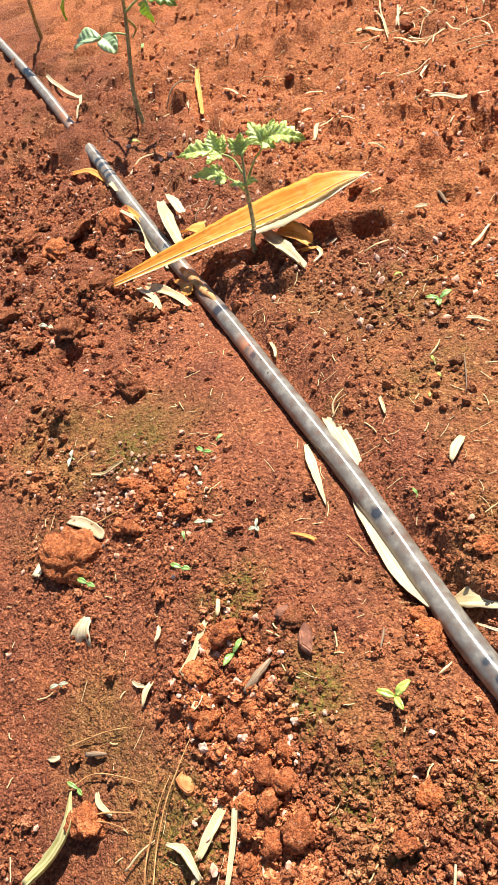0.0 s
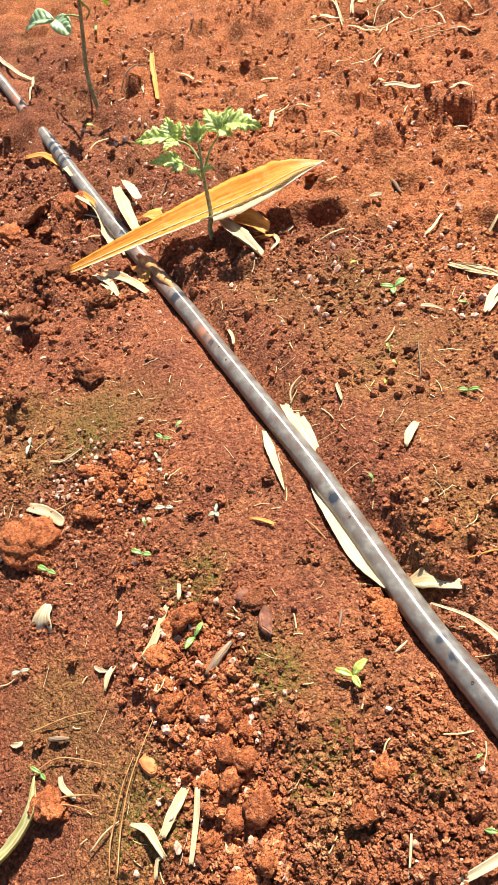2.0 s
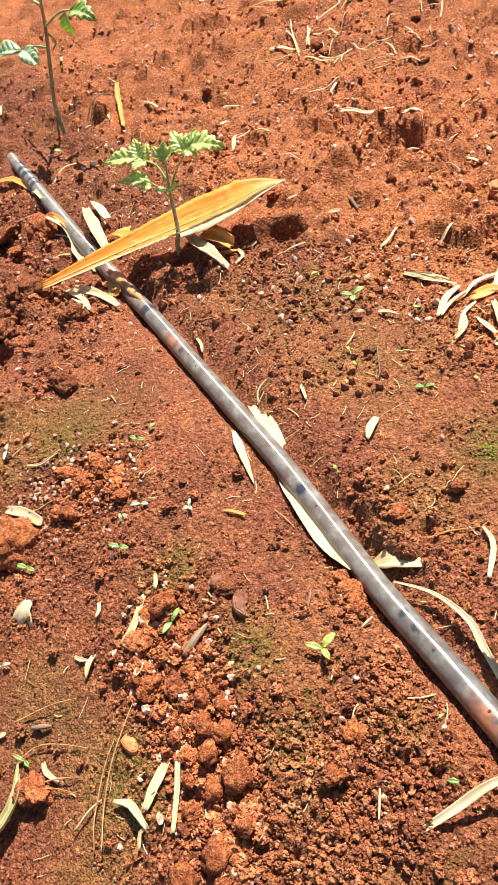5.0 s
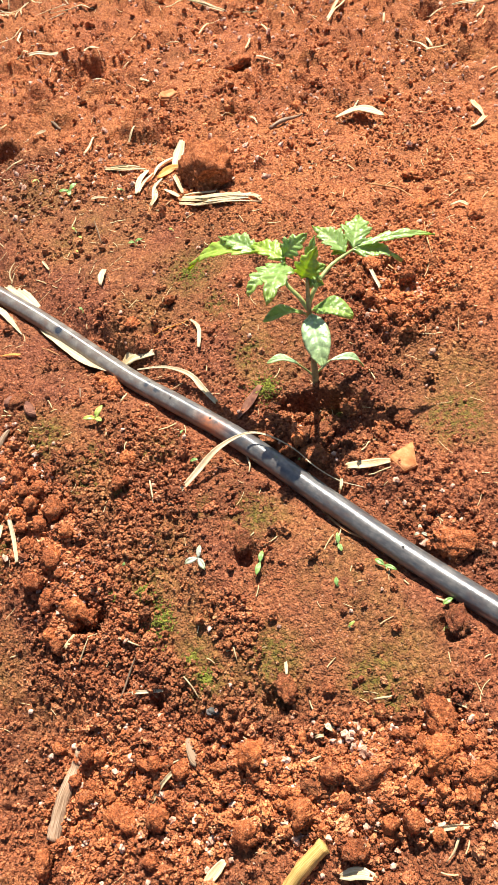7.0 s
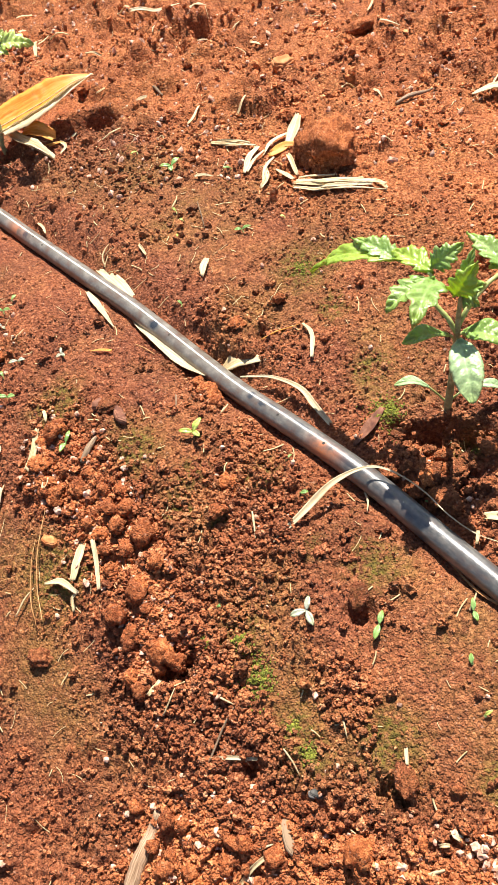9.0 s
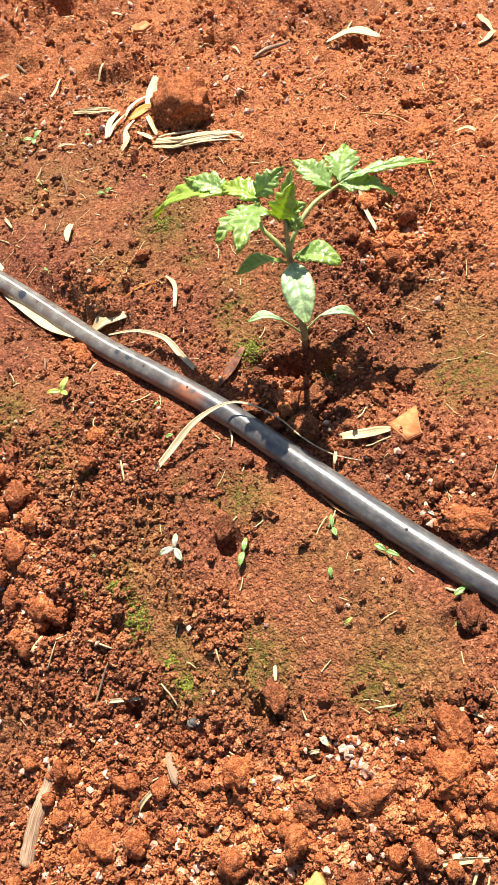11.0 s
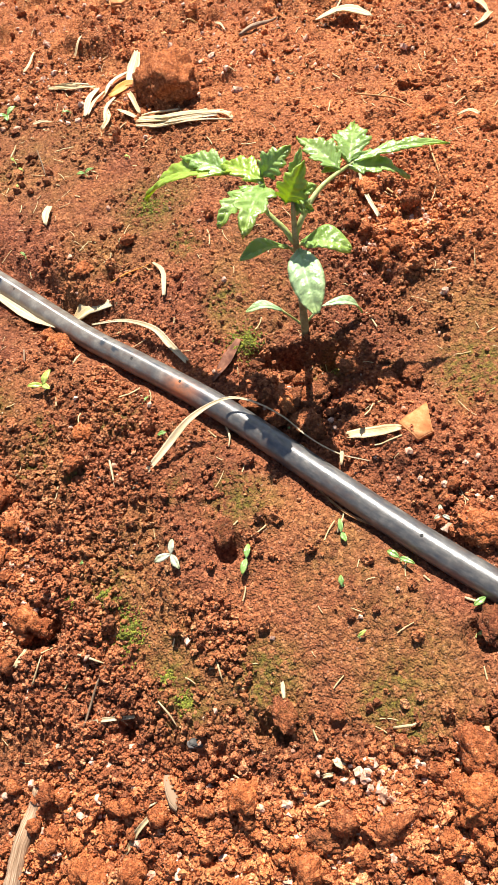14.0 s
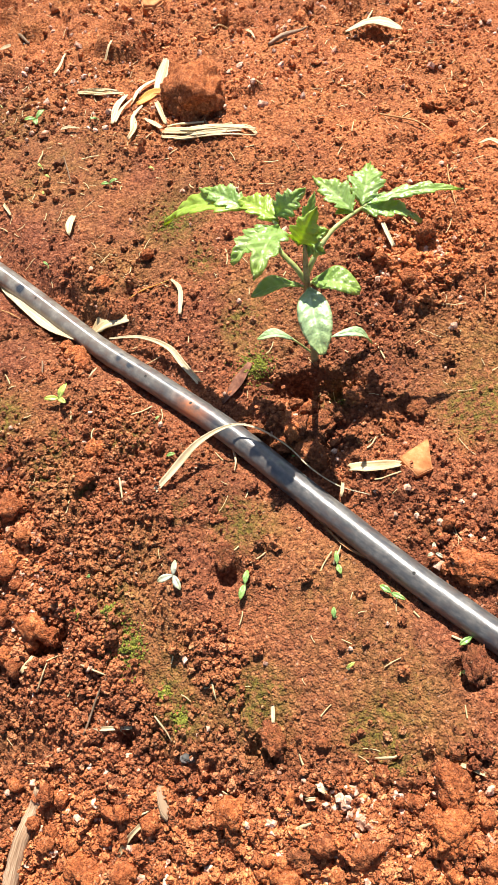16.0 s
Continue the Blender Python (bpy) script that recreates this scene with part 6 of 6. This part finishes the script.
    leaf("leaflet", plant, LEAF, (0.3760, 0.5740, 0.1210), (0.3860, 0.5830, 0.1410), 0.0100, lobes=4, fold=0.4, arch=0.08, face=(0.1, -0.5, 0.8), seed=20)


seedling_by_pipe()


def seedling_by_maize_leaf():
    z0 = ground_at(-0.037, 0.972)
    plant = empty("tomato_seedling", -0.037, 0.972, z0)
    tagged(plant, "slender young tomato seedling standing behind dry maize leaf", "tomato plant", "tomato seedlings in a row")
    stalk("stem", plant, ((-0.0380, 0.9720, z0 - 0.008), (-0.0375, 0.9730, z0 + 0.01), (-0.0320, 0.9750, 0.040), (-0.0265, 0.9770, 0.078), (-0.0250, 0.9820, 0.095), (-0.0250, 0.9860, 0.104)), (0.0026, 0.0023, 0.0020, 0.0018, 0.0013, 0.0009), STEM_PURPLE)
    stalk("leaf_stalk", plant, ((-0.0280, 0.9775, 0.076), (-0.0170, 0.9850, 0.094), (-0.0050, 0.9850, 0.106), (0.0060, 0.9850, 0.117)), (0.0013, 0.0011, 0.0009, 0.0006))
    stalk("leaf_stalk", plant, ((-0.0270, 0.9800, 0.088), (-0.0350, 0.9850, 0.101), (-0.0500, 0.9850, 0.109)), (0.0012, 0.0010, 0.0007))
    stalk("leaf_stalk", plant, ((-0.0270, 0.9760, 0.072), (-0.0330, 0.9750, 0.083), (-0.0390, 0.9750, 0.089)), (0.0012, 0.0010, 0.0007))
    # every leaflet here takes the leaf colour with sun glare painted in
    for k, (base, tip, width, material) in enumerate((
        ((0.003, 0.985, 0.116), (0.036, 0.985, 0.109), 0.020, PALE_GLARE), ((-0.004, 0.987, 0.108), (0.006, 1.002, 0.121), 0.014, PALE_GLARE),
        ((-0.003, 0.986, 0.107), (-0.018, 1.002, 0.122), 0.016, PALE_GLARE), ((0.000, 0.983, 0.112), (0.013, 0.974, 0.110), 0.012, PALE_GLARE),
        ((-0.048, 0.985, 0.109), (-0.087, 0.985, 0.108), 0.016, PALE_GLARE), ((-0.050, 0.987, 0.106), (-0.056, 1.001, 0.121), 0.014, PALE_GLARE),
        ((-0.042, 0.983, 0.107), (-0.050, 0.968, 0.107), 0.012, PALE_GLARE), ((-0.046, 0.988, 0.103), (-0.045, 1.002, 0.115), 0.011, PALE_GLARE),
        ((-0.025, 0.986, 0.103), (-0.023, 0.992, 0.119), 0.014, PALE_GLARE), ((-0.024, 0.984, 0.103), (-0.005, 0.981, 0.116), 0.013, PALE_GLARE),
        ((-0.026, 0.986, 0.102), (-0.034, 0.988, 0.118), 0.012, PALE_GLARE), ((-0.039, 0.975, 0.089), (-0.073, 0.975, 0.094), 0.013, PALE_GLARE),
        ((-0.046, 0.977, 0.088), (-0.060, 0.988, 0.095), 0.011, PALE_GLARE), ((-0.040, 0.973, 0.089), (-0.048, 0.963, 0.090), 0.010, PALE_GLARE),
        ((-0.025, 0.977, 0.080), (-0.010, 0.971, 0.085), 0.008, PALE_GLARE), ((-0.026, 0.976, 0.080), (-0.037, 0.969, 0.085), 0.007, PALE_GLARE),
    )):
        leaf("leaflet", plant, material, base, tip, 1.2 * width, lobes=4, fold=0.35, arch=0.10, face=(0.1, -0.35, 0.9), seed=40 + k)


seedling_by_maize_leaf()


def seedling_in_hollow():
    z0 = ground_at(-0.3535, 1.3176)
    plant = empty("tomato_seedling", -0.3535, 1.3176, z0)
    tagged(plant, "tall tomato seedling with dark stem in a planting hollow", "tomato plant", "tomato seedlings in a row")
    stalk("stem", plant, ((-0.3535, 1.3176, z0 - 0.006), (-0.3500, 1.3220, 0.030), (-0.3400, 1.3330, 0.075), (-0.3270, 1.3400, 0.120), (-0.3120, 1.3350, 0.160), (-0.3030, 1.3270, 0.185)), (0.0034, 0.0030, 0.0027, 0.0024, 0.0020, 0.0014), STEM_PURPLE)
    stalk("leaf_stalk", plant, ((-0.3330, 1.3370, 0.100), (-0.3600, 1.3520, 0.100), (-0.3900, 1.3650, 0.094)), (0.0016, 0.0013, 0.0010))
    stalk("leaf_stalk", plant, ((-0.3270, 1.3400, 0.118), (-0.3400, 1.3700, 0.095), (-0.3800, 1.4150, 0.070)), (0.0018, 0.0015, 0.0012))
    stalk("leaf_stalk", plant, ((-0.3240, 1.3390, 0.125), (-0.2900, 1.3300, 0.140), (-0.2600, 1.3180, 0.142)), (0.0018, 0.0015, 0.0010))
    stalk("leaf_stalk", plant, ((-0.3160, 1.3370, 0.150), (-0.3800, 1.3800, 0.165), (-0.4400, 1.4150, 0.155)), (0.0018, 0.0015, 0.0010))
    for k, (base, tip, width, material, lobes) in enumerate((
        ((-0.395, 1.366, 0.093), (-0.450, 1.378, 0.085), 0.030, COTYLEDON, 0), ((-0.390, 1.364, 0.094), (-0.357, 1.335, 0.082), 0.026, COTYLEDON, 0),
        ((-0.436, 1.414, 0.156), (-0.478, 1.421, 0.108), 0.026, YOUNG, 3), ((-0.425, 1.408, 0.158), (-0.452, 1.445, 0.160), 0.026, LEAF, 3),
        ((-0.268, 1.320, 0.142), (-0.228, 1.303, 0.130), 0.030, LEAF, 4), ((-0.280, 1.326, 0.141), (-0.286, 1.335, 0.108), 0.024, LEAF, 3),
        ((-0.303, 1.327, 0.185), (-0.290, 1.330, 0.225), 0.024, YOUNG, 3), ((-0.305, 1.328, 0.183), (-0.345, 1.350, 0.210), 0.026, LEAF, 4),
        ((-0.303, 1.327, 0.184), (-0.265, 1.300, 0.200), 0.026, LEAF, 4),
    )):
        leaf("leaflet", plant, material, base, tip, width, lobes=lobes, blunt=not lobes, fold=0.3, arch=0.12, face=(0.1, -0.4, 0.9), seed=60 + k)


seedling_in_hollow()


def farthest_seedling():
    z0 = ground_at(-0.790, 1.722)
    plant = empty("tomato_seedling", -0.790, 1.722, z0)
    tagged(plant, "thin far tomato seedling beside the pipe", "tomato plant", "tomato seedlings in a row")
    stalk("stem", plant, ((-0.790, 1.722, z0 - 0.008), (-0.765, 1.697, 0.03), (-0.709, 1.641, 0.090), (-0.690, 1.625, 0.130)), (0.0042, 0.0036, 0.0030, 0.0016), STEM_PURPLE)
    for k, (base, tip, width) in enumerate((((-0.690, 1.625, 0.130), (-0.640, 1.600, 0.150), 0.03), ((-0.692, 1.627, 0.128), (-0.740, 1.650, 0.150), 0.03), ((-0.691, 1.626, 0.13), (-0.670, 1.655, 0.160), 0.028))):
        leaf("leaflet", plant, LEAF, base, tip, width, lobes=3, fold=0.3, arch=0.12, face=(0.1, -0.4, 0.9), seed=80 + k)


farthest_seedling()


# ---- weed seedlings ----
weed_count = 0


def weed(x, y, leaves, size, tone):
    """A sprout with one to three small seed leaves; size in millimetres."""
    global weed_count
    weed_count += 1
    rng = random.Random(300 + weed_count)
    z = ground_at(x, y)
    material, word = {"g": (WEED, "small green"), "w": (WEED_PALE, "pale whitish"), "y": (WEED_YELLOW, "yellow-green")}[tone]
    plant = empty("weed_sprout", x, y, z)
    tagged(plant, word + " weed sprout in the soil crust", "weed", "weed sprouts")
    top = (x + rng.uniform(-0.001, 0.001), y + rng.uniform(-0.001, 0.001), z + size * 0.00035)
    stalk("stem", plant, ((x, y, z - 0.002), (x, y, z + size * 0.0002), top), (0.0006, 0.0005, 0.0004))
    turn = rng.uniform(0, 6.28)
    for k in range(leaves):
        a = turn + 2 * math.pi * k / max(leaves, 2) + rng.uniform(-0.3, 0.3)
        reach = 0.00085 * size * rng.uniform(0.75, 1.05)
        tip = (top[0] + reach * math.cos(a), top[1] + reach * math.sin(a), top[2] + reach * rng.uniform(-0.05, 0.35))
        leaf("seed_leaf", plant, material, top, tip, 0.001 * size * rng.uniform(0.26, 0.36), blunt=True, fold=0.3, arch=0.12, face=(0, -0.2, 1), n=9, m=5, seed=weed_count * 5 + k)


weed(0.194, 0.579, 3, 14, "y")
weed(0.460, 1.492, 2, 44, "y")
weed(0.472, 1.482, 1, 28, "y")
weed(0.525, 1.432, 2, 38, "y")
weed(0.393, 1.543, 1, 24, "y")
weed(0.272, 0.442, 3, 12, "w")
weed(0.313, 0.430, 2, 12, "g")
weed(0.392, 0.414, 2, 10, "g")
weed(0.361, 0.405, 1, 8, "g")
weed(0.365, 0.435, 2, 9, "g")
weed(0.427, 0.387, 2, 11, "g")
weed(0.419, 0.371, 1, 8, "y")
weed(0.350, 0.508, 1, 7, "g")
weed(0.270, 0.520, 1, 8, "g")
weed(0.214, 0.455, 1, 8, "g")
weed(0.222, 0.786, 2, 10, "g")
weed(0.160, 0.826, 1, 7, "y")
weed(0.168, 0.811, 1, 6, "y")
weed(0.164, 0.795, 1, 6, "y")
weed(0.257, 0.798, 1, 6, "y")
weed(0.208, 0.873, 1, 7, "g")
weed(0.174, 0.709, 1, 7, "g")
weed(0.149, 0.892, 3, 14, "g")
weed(0.018, 0.726, 2, 11, "g")
weed(0.023, 0.739, 1, 8, "g")
weed(-0.104, 0.721, 2, 11, "w")
weed(-0.040, 0.622, 2, 12, "g")
weed(0.039, 0.635, 2, 10, "g")
weed(0.030, 0.658, 1, 8, "g")
weed(0.005, 0.503, 2, 10, "g")
weed(0.093, 0.589, 2, 12, "g")
weed(-0.035, 0.557, 2, 9, "w")
weed(-0.229, 0.878, 2, 13, "w")
weed(0.019, 0.710, 2, 7, "w")
weed(0.041, 0.672, 2, 9, "w")
weed(0.080, 0.671, 3, 8, "w")
weed(-0.468, 1.555, 2, 18, "g")
weed(-0.329, 1.264, 1, 14, "y")
weed(0.112, 0.926, 1, 9, "y")
weed(0.418, 0.436, 3, 7, "w")
weed(0.259, 0.551, 1, 6, "g")
weed(0.364, 0.378, 1, 6, "y")
weed(-0.102, 0.766, 1, 5, "y")
